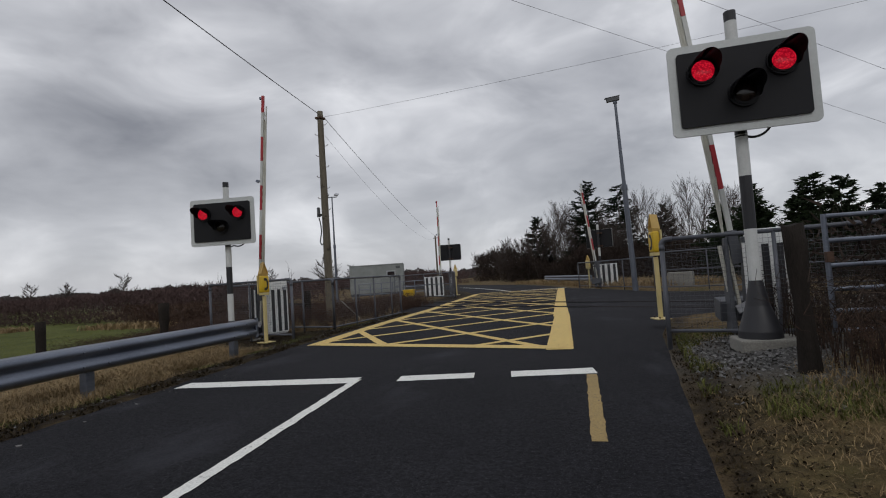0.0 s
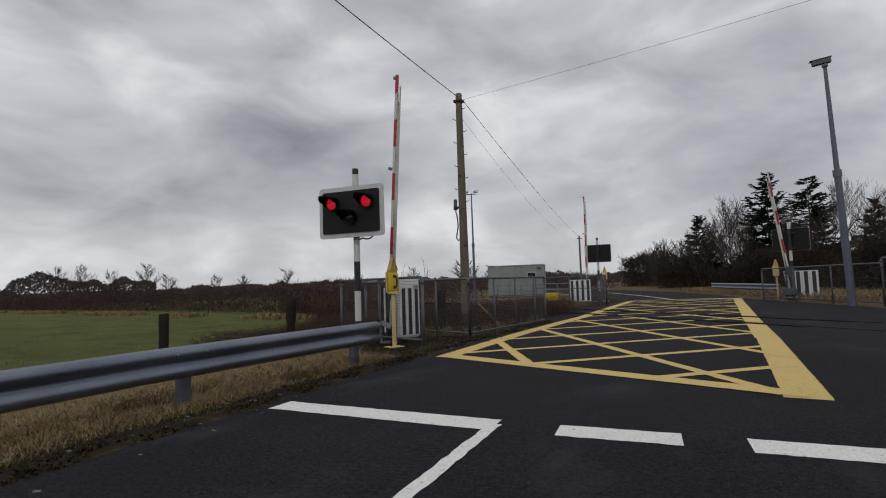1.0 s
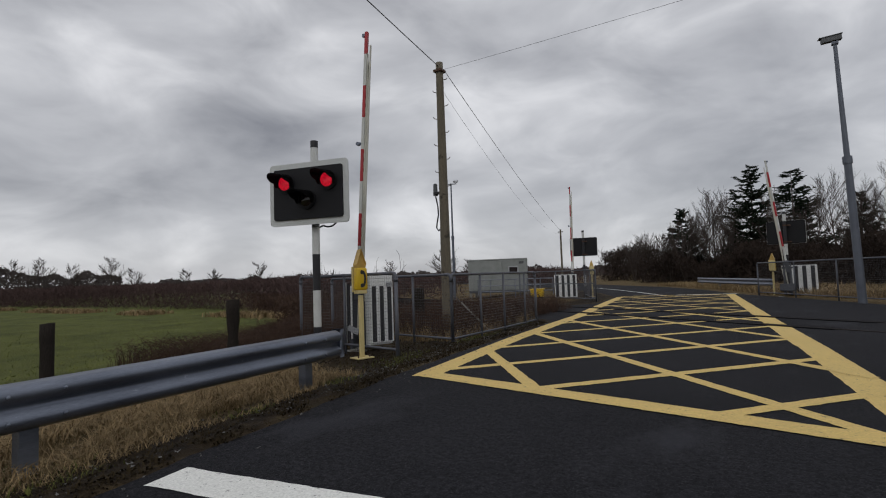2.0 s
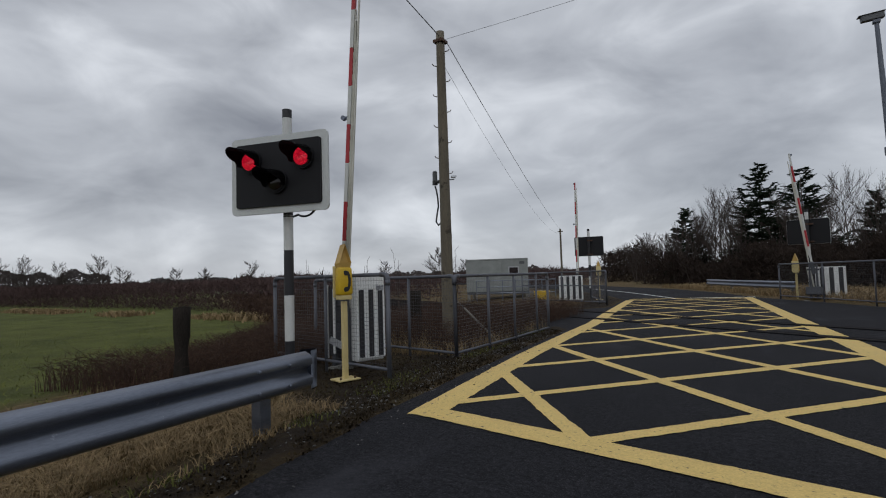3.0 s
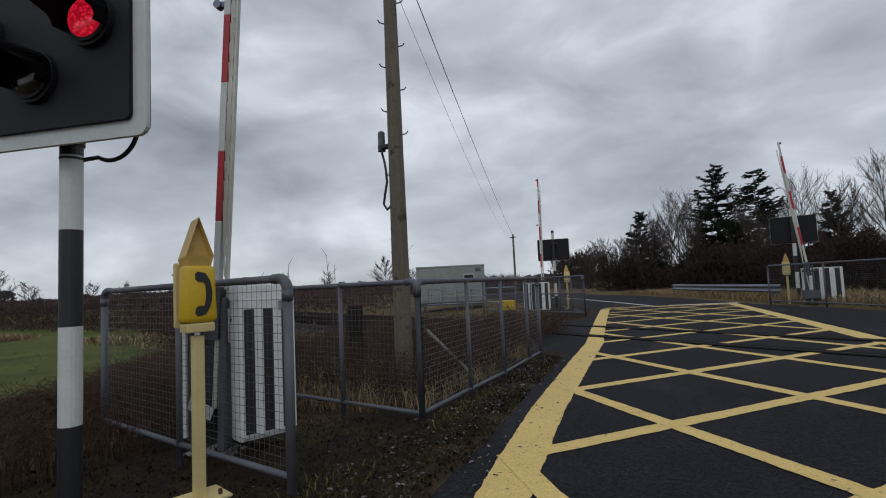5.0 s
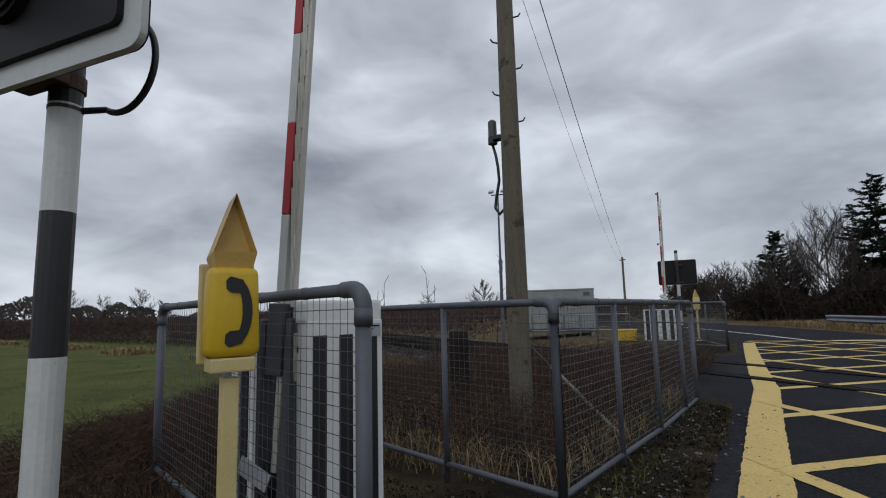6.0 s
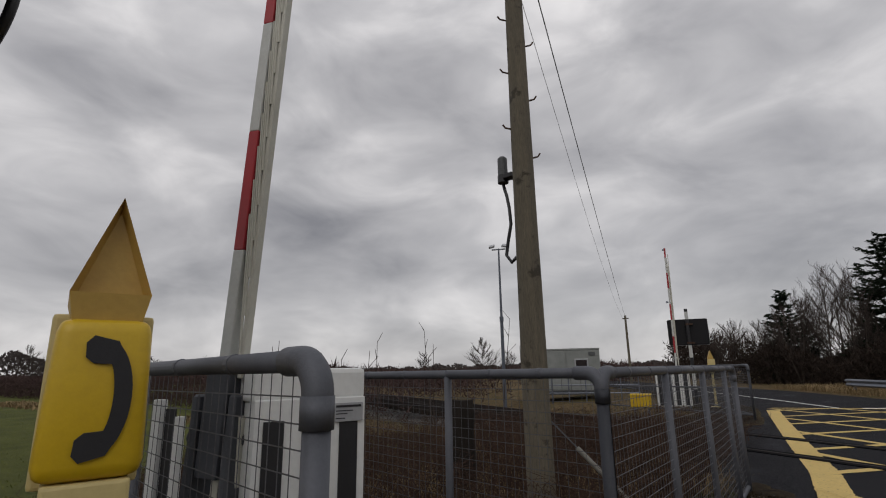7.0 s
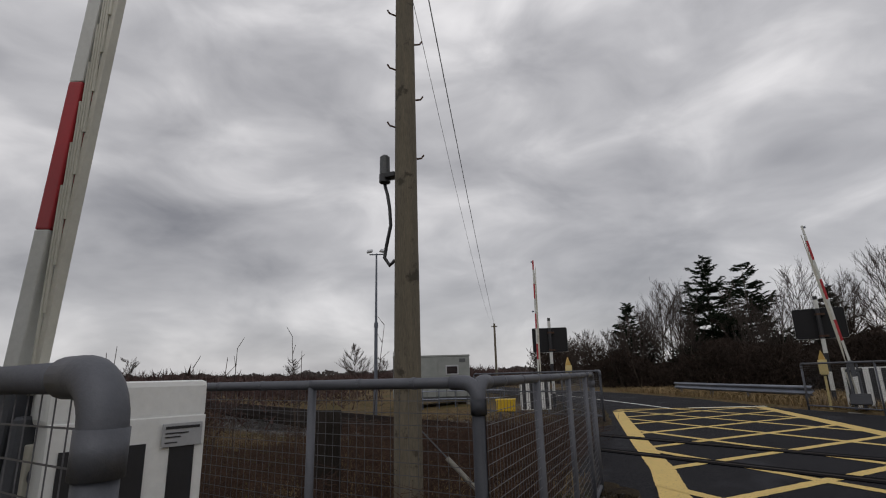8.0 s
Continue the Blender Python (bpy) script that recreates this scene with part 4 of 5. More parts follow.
def overhead_wire(a, b, sag, r=0.008):
    a, b = Vector(a), Vector(b)
    n = 40
    pts = [a.lerp(b, k / n) - Vector((0, 0, 4 * sag * (k / n) * (1 - k / n))) for k in range(n + 1)]
    ob = part("overhead_wire", tube(B(), pts, r, 5), "rubber")
    tagged(ob, "thin dark overhead telephone wire", "wire", "overhead wires")


overhead_wire((-6.92, 13.38, 5.98), (-0.2, -26, 7.2), 0.45, 0.010)
overhead_wire((-6.92, 13.38, 5.90), (40, 17.8, 11.0), 0.8, 0.0035)
overhead_wire((-6.82, 13.42, 5.90), (-17.04, 51.1, 5.3), 0.28, 0.008)
overhead_wire((-6.95, 13.4, 5.55), (-17.04, 51.1, 4.9), 0.9, 0.0035)
overhead_wire((-18.6, -1.8, 11.6), (13.6, 22.3, 3.3), 0.03, 0.004)
overhead_wire((-16.9, -2.6, 11.6), (15.3, 21.5, 3.3), 0.03, 0.004)

far_pole = thing("telegraph_pole", pose(-17.04, 51.1, -0.5), "distant thin wooden telegraph pole", "utility pole")
part("shaft", rod(B(), (0, 0, -0.3), (0, 0, 5.85), 0.11, 0.08, 12), "wood_pole", far_pole)
part("crossarm", box(B(), (0, 0, 5.6), (0.5, 0.08, 0.08), 0.01), "wood_pole", far_pole)


def cctv_mast(m, height, label, twin=False, k=1.0):
    root = thing("mast", m, label, "camera mast")
    part("lower_tube", rod(B(), (0, 0, -0.3), (0, 0, height * 0.55), 0.11 * k, 0.095 * k, 16), "mast", root, smooth=False)
    part("joint_collar", rod(B(), (0, 0, height * 0.55 - 0.15), (0, 0, height * 0.55 + 0.06), 0.12 * k, seg=16), "mast", root)
    part("upper_tube", rod(B(), (0, 0, height * 0.55), (0, 0, height), 0.075 * k, 0.05 * k, 16), "mast", root)
    if twin:
        part("crossbar", box(B(), (0, 0, height - 0.04), (0.85 * k, 0.07 * k, 0.07 * k), 0.01), "mast", root)
        for s in (-1, 1):
            bm = box(B(), (0, 0, 0), (0.34 * k, 0.42 * k, 0.13 * k), 0.02)
            bm.transform(Matrix.Translation((0.40 * k * s, -0.08 * k, height + 0.14 * k)) @ pose(0, 0, 0, 28, 10 * s, 0))
            part("floodlight", bm, "label", root, "pale floodlight head")
    else:
        part("bracket", box(B(), (0, 0, height + 0.03), (0.16, 0.16, 0.08), 0.01), "mast", root)
        bm = box(B(), (0, 0, 0), (0.50, 0.16, 0.15), 0.02)
        bm.transform(Matrix.Translation((-0.08, -0.02, height + 0.16)) @ pose(0, 0, 0, 0, -4, 8))
        part("camera_housing", bm, "grey_plastic", root, "dark grey camera housing")
        bm = box(B(), (0, 0, 0), (0.58, 0.2, 0.02), 0.006)
        bm.transform(Matrix.Translation((-0.1, -0.02, height + 0.25)) @ pose(0, 0, 0, 0, -4, 8))
        part("sunshield", bm, "grey_plastic", root)
    return root


cctv_mast(pose(1.50, 22.1, 0, 0, -1.3, 0), 7.55, "tall grey steel camera mast behind the fence")
cctv_mast(pose(-15.86, 28.76, -0.4, 0, 0, 20), 6.95, "slim grey mast with twin floodlights", True, 0.74)

# ---- relay cabin and trackside things ----


def relay_cabin():
    root = thing("relay_cabin", pose(-13.2, 33.2, -0.55, 0, 0, 22), "pale grey-green relay cabin on a raised base behind the fence", "cabin")
    W, D, H0, H1 = 3.7, 3.4, 0.75, 2.62
    part("body", box(B(), (-W / 2, D / 2, (H0 + H1) / 2), (W, D, H1 - H0), 0.03), "cabin", root)
    part("roof", box(B(), (-W / 2, D / 2, H1 + 0.05), (W + 0.03, D + 0.03, 0.09), 0.02), "cabin", root, "flat pale roof slab")
    part("base_frame", box(B(), (-W / 2, D / 2, H0 - 0.08), (W - 0.05, D - 0.05, 0.16), 0.02), "pedestal", root)
    for x in (-0.12, -W + 0.12):
        for y in (0.12, D - 0.12):
            part("leg", box(B(), (x, y, 0.25), (0.16, 0.16, 0.9), 0.01), "concrete", root)
    win = part("window", box(B(), (-0.85, -0.012, 2.0), (0.62, 0.03, 0.46), 0.01), "label", root, "small window with dark glass")
    part("pane", box(B(), (-0.85, -0.03, 2.0), (0.5, 0.012, 0.34), 0.002), "lens_dark", win)
    for x in (-1.5, -1.56):
        part("panel_joint", box(B(), (x, -0.01, 1.75), (0.02, 0.03, 1.9), 0.003), "cabin", root)
    for y in (1.1, 2.3):
        part("panel_joint", box(B(), (-W - 0.004, y, 1.75), (0.03, 0.05, 1.9), 0.003), "cabin", root)
    door = part("door", box(B(), (-W - 0.01, 0.75, 1.72), (0.04, 0.8, 1.85), 0.01), "grey_plastic", root, "grey side door")
    part("handle", box(B(), (-W - 0.04, 0.45, 1.7), (0.04, 0.03, 0.12), 0.005), "black", door)
    part("vent", box(B(), (-0.35, -0.02, 2.45), (0.3, 0.03, 0.16), 0.006), "grey_plastic", root)
    # railing in front
    for x in np.arange(-3.0, 1.6, 0.75):
        part("railing_post", rod(B(), (x, -0.9, -0.1), (x, -0.9, 1.45), 0.028, seg=8), "galv", root)
    for z in (0.7, 1.05, 1.42):
        part("railing_bar", rod(B(), (-3.0, -0.9, z), (1.5, -0.9, z), 0.025, seg=8), "galv", root)


relay_cabin()

ybox = thing("trackside_box", pose(-9.0, 24.1, -0.1, 0, 0, 10), "small yellow ribbed trackside box", "box")
part("body", box(B(), (0, 0, 0.42), (0.52, 0.36, 0.30), 0.02), "yellow", ybox)
part("lid", box(B(), (0, 0, 0.585), (0.56, 0.40, 0.05), 0.012), "yellow", ybox)
for k in range(5):
    part("rib", box(B(), (-0.2 + 0.1 * k, -0.185, 0.42), (0.025, 0.02, 0.26), 0.004), "yellow", ybox)
for x in (-0.18, 0.18):
    part("leg", box(B(), (x, 0, 0.12), (0.05, 0.05, 0.32), 0.004), "galv", ybox)

kiosk = thing("concrete_block", pose(3.4, 24.4, 0.0, 0, 0, -12), "low pale concrete block in the dry grass", "concrete block")
part("block", box(B(), (0, 0, 0.28), (1.0, 0.5, 0.6), 0.03), "concrete", kiosk)


def timber_post(x, y, h, label, lean=0.0, w=0.14):
    root = thing("timber_post", pose(x, y, ground_z(x, y), 0, lean, rng.uniform(0, 60)), label, "fence post", "old timber posts")
    bm = rod(B(), (0, 0, -0.2), (0, 0, h), w / 2 * 1.05, w / 2 * 0.92, 12)
    bmesh.ops.subdivide_edges(bm, edges=[e for e in bm.edges if abs(e.verts[0].co.z - e.verts[1].co.z) > 0.5], cuts=6)
    for v in bm.verts:
        k = noise.noise(v.co * 5 + Vector((x, y, 0))) * 0.016
        v.co.x += k
        v.co.y += noise.noise(v.co * 4 + Vector((y, x, 4))) * 0.014
        if w > 0.16 and w < 0.24:
            q = 1.0 - 0.28 * max(0.0, min(1.0, (h * 0.68 - v.co.z) / (h * 0.12))) * max(0.0, min(1.0, (v.co.z - 0.05) / 0.45))
            v.co.x *= q
            v.co.y *= q
        if v.co.z > h - 0.01:
            v.co.z -= 0.05 * abs(noise.noise(v.co * 14))
    part("shaft", bm, "wood_post", root, smooth=True)
    return root


timber_post(-7.38, 5.98, 0.90, "old dark timber fence post in rough grass")
timber_post(-7.60, 8.38, 1.02, "stout dark timber post beside the pasture", 0, 0.20)
timber_post(-7.2, 2.6, 0.85, "old dark timber fence post in rough grass")
timber_post(-8.05, 13.9, 1.0, "dark square timber post behind the wire fence", 0, 0.26)
timber_post(2.27, 5.4, 1.18, "grey timber post wound with bramble", -2, 0.17)


def field_gate():
    root = thing("field_gate", pose(2.75, 6.3, 0.22, 0, 0, 8), "grey tubular steel field gate among brambles", "gate")
    L = 3.0
    for k, z in enumerate((0.12, 0.3, 0.5, 0.72, 0.95, 1.18)):
        part("bar", rod(B(), (0, 0, z), (L, 0, z), 0.021, seg=10), "galv", root)
    for x in (0.0, L * 0.34, L * 0.67, L):
        part("upright", rod(B(), (x, 0, 0.1), (x, 0, 1.2), 0.024, seg=10), "galv", root)
    part("latch", box(B(), (0.0, -0.03, 0.8), (0.06, 0.05, 0.1), 0.006), "rust", root)


field_gate()

# ---- vegetation ----


class Soup:
    """Gathers many small faces for one mesh."""

    def __init__(self):
        self.v, self.f = [], []

    def tri(self, a, b, c):
        i = len(self.v)
        self.v += [tuple(a), tuple(b), tuple(c)]
        self.f.append((i, i + 1, i + 2))

    def twig(self, a, b, r0, r1):
        u = (b - a)
        if u.length < 1e-5:
            return
        u = u.normalized()
        s = u.cross(Vector((0.3, 0.2, 0.93))).normalized()
        t = u.cross(s)
        i = len(self.v)
        for p, r in ((a, r0), (b, r1)):
            self.v += [tuple(p + s * r), tuple(p + (t * 0.87 - s * 0.5) * r), tuple(p - (t * 0.87 + s * 0.5) * r)]
        self.f += [(i, i + 1, i + 4, i + 3), (i + 1, i + 2, i + 5, i + 4), (i + 2, i, i + 3, i + 5)]

    def make(self, name, mat, parent=None):
        return pymesh(name, self.v, self.f, mat, parent)


def grass(name, mat, n, where, h, label, width=0.006, lean=0.5, seed=1):
    """n blades at places drawn from where(rng) -> x, y, height factor."""
    r, s = random.Random(seed), Soup()
    for _ in range(n):
        got = where(r)
        if got is None:
            continue
        x, y, f = got
        z = ground_z(x, y) - 0.01
        hh = r.uniform(*h) * f
        a = r.uniform(0, 2 * math.pi)
        d = Vector((math.cos(a), math.sin(a), 0))
        side = Vector((-d.y, d.x, 0)) * width * r.uniform(0.6, 1.4)
        p0 = Vector((x, y, z))
        p1 = p0 + d * hh * lean * 0.25 + Vector((0, 0, hh * 0.6))
        p2 = p0 + d * hh * lean * r.uniform(0.6, 1.3) + Vector((0, 0, hh * r.uniform(0.75, 1.0)))
        i = len(s.v)
        s.v += [tuple(p0 - side), tuple(p0 + side), tuple(p1 + side * 0.7), tuple(p1 - side * 0.7), tuple(p2)]
        s.f += [(i, i + 1, i + 2, i + 3), (i + 3, i + 2, i + 4)]
    ob = s.make(name, mat)
    tagged(ob, label, "grass", kind="stuff")


def verge_left(r):
    y = r.uniform(-3, 8.6)
    l = left_edge(y)
    d = abs(r.gauss(0.85, 0.5))
    if noise.noise((d * 2, y * 1.3, 2)) < -0.32:
        return None
    return l - 0.42 - d, y, min(1.0, 0.35 + d * 0.8)


grass("dry_grass", "dry_grass", 46000, verge_left, (0.06, 0.24), "dead straw-coloured grass under the guard rail", 0.0032, 1.5, 3)
grass("verge_grass", "green_grass", 4200, lambda r: (lambda y, d: (left_edge(y) - 0.25 - d, y, 0.6) if noise.noise((d * 1.5, y * 0.9, 9)) > 0.05 else None)(r.uniform(2, 15.4), abs(r.gauss(0.2, 0.35))), (0.04, 0.12), "short green verge grass at the asphalt edge", 0.005, 0.8, 4)


def behind_fence(r):
    x, y = r.uniform(-9.5, -5.8), r.uniform(11.8, 16.5)
    if y > 15.7 + (-5.6 - x) * 0.58 or noise.noise((x * 0.9, y * 0.9, 5)) < -0.15:
        return None
    return x, y, 1.0


grass("dry_grass", "dry_grass", 6500, behind_fence, (0.08, 0.32), "dead straw-coloured grass inside the wire fence", 0.0036, 1.2, 5)
grass("dry_grass", "dry_grass", 24000, lambda r: (lambda d, y: (right_edge(y) + 0.05 + d, y, min(1, 0.3 + d * 0.6)) if noise.noise((d * 1.2, y, 8)) > -0.25 and math.hypot((d - 0.8) / 0.7, (y - 6.8) / 1.1) > 1 else None)(abs(r.gauss(0.9, 0.7)), r.uniform(-2, 8.5)), (0.03, 0.11), "dead and mossy grass on the near bank", 0.0026, 1.3, 6)
grass("verge_grass", "green_grass", 14000, lambda r: (lambda d, y: (right_edge(y) + 0.02 + d, y, 0.8) if noise.noise((d * 1.2, y, 3)) > 0.0 and math.hypot((d - 0.8) / 0.7, (y - 6.8) / 1.1) > 1 else None)(abs(r.gauss(0.5, 0.6)), r.uniform(-2, 8.5)), (0.03, 0.12), "short green grass on the near bank", 0.005, 0.9, 7)
grass("pasture_grass", "pasture_blade", 16000, lambda r: (lambda x, y: (x, y, 1.0) if x < left_edge(y) - 4.0 else None)(-8 - abs(r.gauss(0, 12)), r.uniform(1, 20)), (0.02, 0.07), "short winter pasture grass", 0.009, 1.5, 8)
grass("far_dry_grass", "dry_grass", 12000, lambda r: (lambda y: (right_edge(y) + 0.3 + abs(r.gauss(1.5, 2)), y, 1.0))(r.uniform(24, 42)), (0.12, 0.4), "pale dry grass on the far bank", 0.012, 0.8, 9)


def stems(name, mat, n, where, h, label, r0=0.004, seed=1, category="brambles"):
    """Arching dead stems with side twigs."""
    r, s = random.Random(seed), Soup()
    for _ in range(n):
        got = where(r)
        if got is None:
            continue
        x, y, f = got
        hh, a = r.uniform(*h) * f, r.uniform(0, 2 * math.pi)
        d = Vector((math.cos(a), math.sin(a), 0)) * r.uniform(0.1, 0.7)
        p = Vector((x, y, ground_z(x, y) - 0.02))
        n_seg = 4
        for k in range(n_seg):
            q = p + (Vector((0, 0, 1)) * (1 - 0.28 * k) + d * (0.3 + 0.35 * k)) * hh / n_seg
            s.twig(p, q, r0 * (1 - 0.2 * k), r0 * (0.8 - 0.2 * k))
            if r.random() < 0.7:
                e = q + Vector((r.uniform(-1, 1), r.uniform(-1, 1), r.uniform(-0.1, 0.8))) * hh * 0.2
                s.twig(q, e, r0 * 0.6, r0 * 0.3)
            p = q
    ob = s.make(name, mat)
    tagged(ob, label, category, kind="stuff")


stems("bramble_stems", "bramble", 6500, lambda r: (lambda x, y: (x, y, 1.0) if y < 19.5 + (-6 - x) * 0.5 and y > 12.0 + (-5.7 - x) * 0.22 else None)(-6.0 - abs(r.gauss(0, 3.2)), r.uniform(11.9, 20)), (0.35, 0.95), "tangle of dead brown stems behind the fence", 0.005, 11)
stems("bramble_stems", "bramble", 6500, lambda r: (lambda f, g: (-8.8 - 6.2 * f + 0.7 * g, 10.6 + 7.0 * f + 0.7 * g, 1.0 - 0.25 * abs(g)))(r.random(), r.gauss(0, 0.9)), (0.35, 0.95), "brown bramble bank running down beside the pasture", 0.0045, 15)
stems("bramble_stems", "bramble", 2600, lambda r: (r.uniform(-10.5, -7.6), r.uniform(8.0, 12.0), 1.0), (0.3, 0.8), "tangle of dead brown stems at the pasture edge", 0.005, 12)
stems("bramble_stems", "bramble", 420, lambda r: (2.45 + 1.9 * r.random(), 5.3 + r.gauss(0, 0.3) - 0.3 * r.random(), 1.0), (0.3, 0.9), "bramble tangle beside the timber post", 0.004, 16)
stems("bramble_stems", "thicket", 2600, lambda r: (lambda x, y: (x, y, 1.0) if x > right_edge(y) + 1.0 else None)(r.uniform(2.5, 7.5), r.uniform(3.2, 8.0)), (0.4, 1.3), "dark brambles over the wire and gate", 0.006, 13)


def sapling(x, y, h, seed):
    root = thing("sapling", pose(x, y, ground_z(x, y)), "thin bare sapling whip above the brambles", "sapling", "saplings")
    r, s = random.Random(seed), Soup()
    p = Vector((0, 0, -0.1))
    drift = Vector((r.uniform(-0.12, 0.2), r.uniform(-0.1, 0.1), 0))
    for k in range(8):
        q = p + Vector((0, 0, h / 8)) + drift * h / 8 + Vector((r.uniform(-1, 1), r.uniform(-1, 1), 0)) * 0.012
        s.twig(p, q, 0.012 - 0.001 * k, 0.011 - 0.001 * k)
        if k > 3 and r.random() < 0.6:
            s.twig(q, q + Vector((r.uniform(-1, 1), r.uniform(-1, 1), 1.2)) * 0.12, 0.006, 0.003)
        p = q
    s.make("stem", "twig", root)


for i, (x, y, h) in enumerate(((-9.6, 13.9, 1.75), (-9.9, 14.6, 1.9), (-10.3, 14.3, 1.7), (-9.7, 15.6, 2.1), (-10.9, 17.2, 2.0), (-9.3, 15.1, 1.65), (-9.2, 16.6, 2.2), (-9.0, 17.4, 2.1), (-8.9, 16.9, 1.75), (-10.6, 13.5, 1.9), (-11.6, 14.2, 2.1), (-11.0, 13.2, 1.8))):
    sapling(x, y, h, 40 + i)


def bare_tree(x, y, h, seed, spread=0.5, twigs=3, stems_n=1):
    """A leafless tree: one or more rising stems, steep limbs and fine twigs."""
    gz = ground_z(x, y)
    root = thing("bare_tree", pose(x, y, gz), "leafless grey-brown tree with fine twigs", "tree", "bare trees")
    r, trunk, crown = random.Random(seed), Soup(), Soup()
    fine = 0.007 if math.hypot(x, y) < 70 else 0.018

    def limb(p, d, length, rad, level):
        n = 5 if level == 1 else 4
        for k in range(n):
            q = p + d * (length / n)
            crown.twig(p, q, rad * (1 - 0.8 * k / n), rad * (1 - 0.8 * (k + 1) / n))
            d = (d + Vector((r.uniform(-1, 1), r.uniform(-1, 1), r.uniform(-0.1, 0.75))) * 0.14).normalized()
            p = q
            if level < 4:
                for _ in range(2 if level > 1 else twigs - 1):
                    side = Vector((r.uniform(-1, 1), r.uniform(-1, 1), r.uniform(-0.1, 0.5)))
                    limb(p, (d + side * (0.45 + 0.5 * spread)).normalized(), length * r.uniform(0.34, 0.58), max(rad * 0.5, fine), level + 1 if level > 1 else level + (1 if r.random() < 0.6 else 2))

    for _ in range(stems_n):
        lean = Vector((r.uniform(-1, 1), r.uniform(-1, 1), 0)) * (0.07 if stems_n == 1 else 0.2)
        p, d, n = Vector((0, 0, -0.2)), (Vector((0, 0, 1)) + lean).normalized(), 9
        tall = h * (1.0 if stems_n == 1 else r.uniform(0.75, 1.0))
        rad = 0.010 * h + 0.02
        for k in range(n):
            q = p + d * (tall / n)
            trunk.twig(p, q, rad * (1 - 0.92 * k / n), rad * (1 - 0.92 * (k + 1) / n))
            d = (d + Vector((r.uniform(-1, 1), r.uniform(-1, 1), 0.5)) * 0.07).normalized()
            p = q
            f = (k + 1) / n
            if f > 0.22 and k < n - 1:
                for _ in range(twigs if stems_n == 1 else twigs - 1):
                    a = r.uniform(0, 2 * math.pi)
                    e = Vector((math.cos(a) * spread * 1.6, math.sin(a) * spread * 1.6, 1.0)).normalized()
                    limb(p, e, tall * (0.16 + 0.30 * (1 - f)) * r.uniform(0.7, 1.1), rad * 0.45 * (1 - 0.7 * f), 2)
    trunk.make("trunk", "bark", root)
    crown.make("crown", "twig", root)
    return root


def conifer(x, y, h, seed, width=0.3, mat="needle", low=0.08, label="dark green ragged conifer", group="conifers"):
    """A dark spruce: trunk and whorls of branches with side shoots set with needle sprays."""
    gz = ground_z(x, y)
    root = thing("conifer", pose(x, y, gz), label, "tree", group)
    r, crown = random.Random(seed), Soup()
    part("trunk", rod(B(), (0, 0, -0.2), (0, 0, h * 0.97), 0.016 * h, 0.01, 8), "bark", root)

    def spray(p, q, d, size, dens):
        n = max(3, int((q - p).length * dens))
        for k in range(n):
            c = p.lerp(q, (k + r.random()) / n)
            o1 = (Vector((r.uniform(-1, 1), r.uniform(-1, 1), r.uniform(-0.7, 0.5))) + d * 0.7) * size
            o2 = o1.cross(Vector((r.uniform(-1, 1), r.uniform(-1, 1), r.uniform(-1, 1)))).normalized() * size * 0.28
            crown.tri(c - o2, c + o2, c + o1)

    z = h * low
    while z < h * 0.99:
        f = 1 - z / h
        for _ in range(r.randint(4, 6)):
            a = r.uniform(0, 2 * math.pi)
            reach = h * width * min(1.0, 0.12 + 1.25 * f ** 0.85) * r.uniform(0.45, 1.15) + 0.06
            d = Vector((math.cos(a), math.sin(a), 0))
            base = Vector((0, 0, z + r.uniform(-0.02, 0.02) * h))
            mid = base + d * reach * 0.55 + Vector((0, 0, reach * r.uniform(-0.12, 0.12)))
            tip = base + d * reach + Vector((0, 0, reach * r.uniform(0.05, 0.42)))
            crown.twig(base, mid, 0.018, 0.011)
            crown.twig(mid, tip, 0.011, 0.004)
            spray(base.lerp(mid, 0.2), mid, d, 0.17, 40)
            spray(mid, tip, d, 0.16, 46)
            for _ in range(int(3 + reach * 6)):
                c = base.lerp(mid, r.uniform(0.4, 1)) if r.random() < 0.5 else mid.lerp(tip, r.random())
                side = Vector((-d.y, d.x, 0)) * r.choice((-1, 1))
                e = (d * 0.8 + side * r.uniform(0.5, 1.0) + Vector((0, 0, r.uniform(-0.25, 0.35)))).normalized()
                spray(c, c + e * reach * r.uniform(0.18, 0.42), e, 0.14, 30)
        z += (0.018 * h + 0.05) * r.uniform(0.7, 1.6)
    crown.make("crown", mat, root)
    return root


conifer(-6.4, 51.0, 6.2, 1, 0.27)
conifer(-1.15, 46.5, 8.5, 2, 0.25)
conifer(1.4, 48.8, 8.3, 3, 0.29)
conifer(4.6, 44.0, 5.5, 4, 0.26)
conifer(9.6, 39.0, 5.2, 5, 0.28)
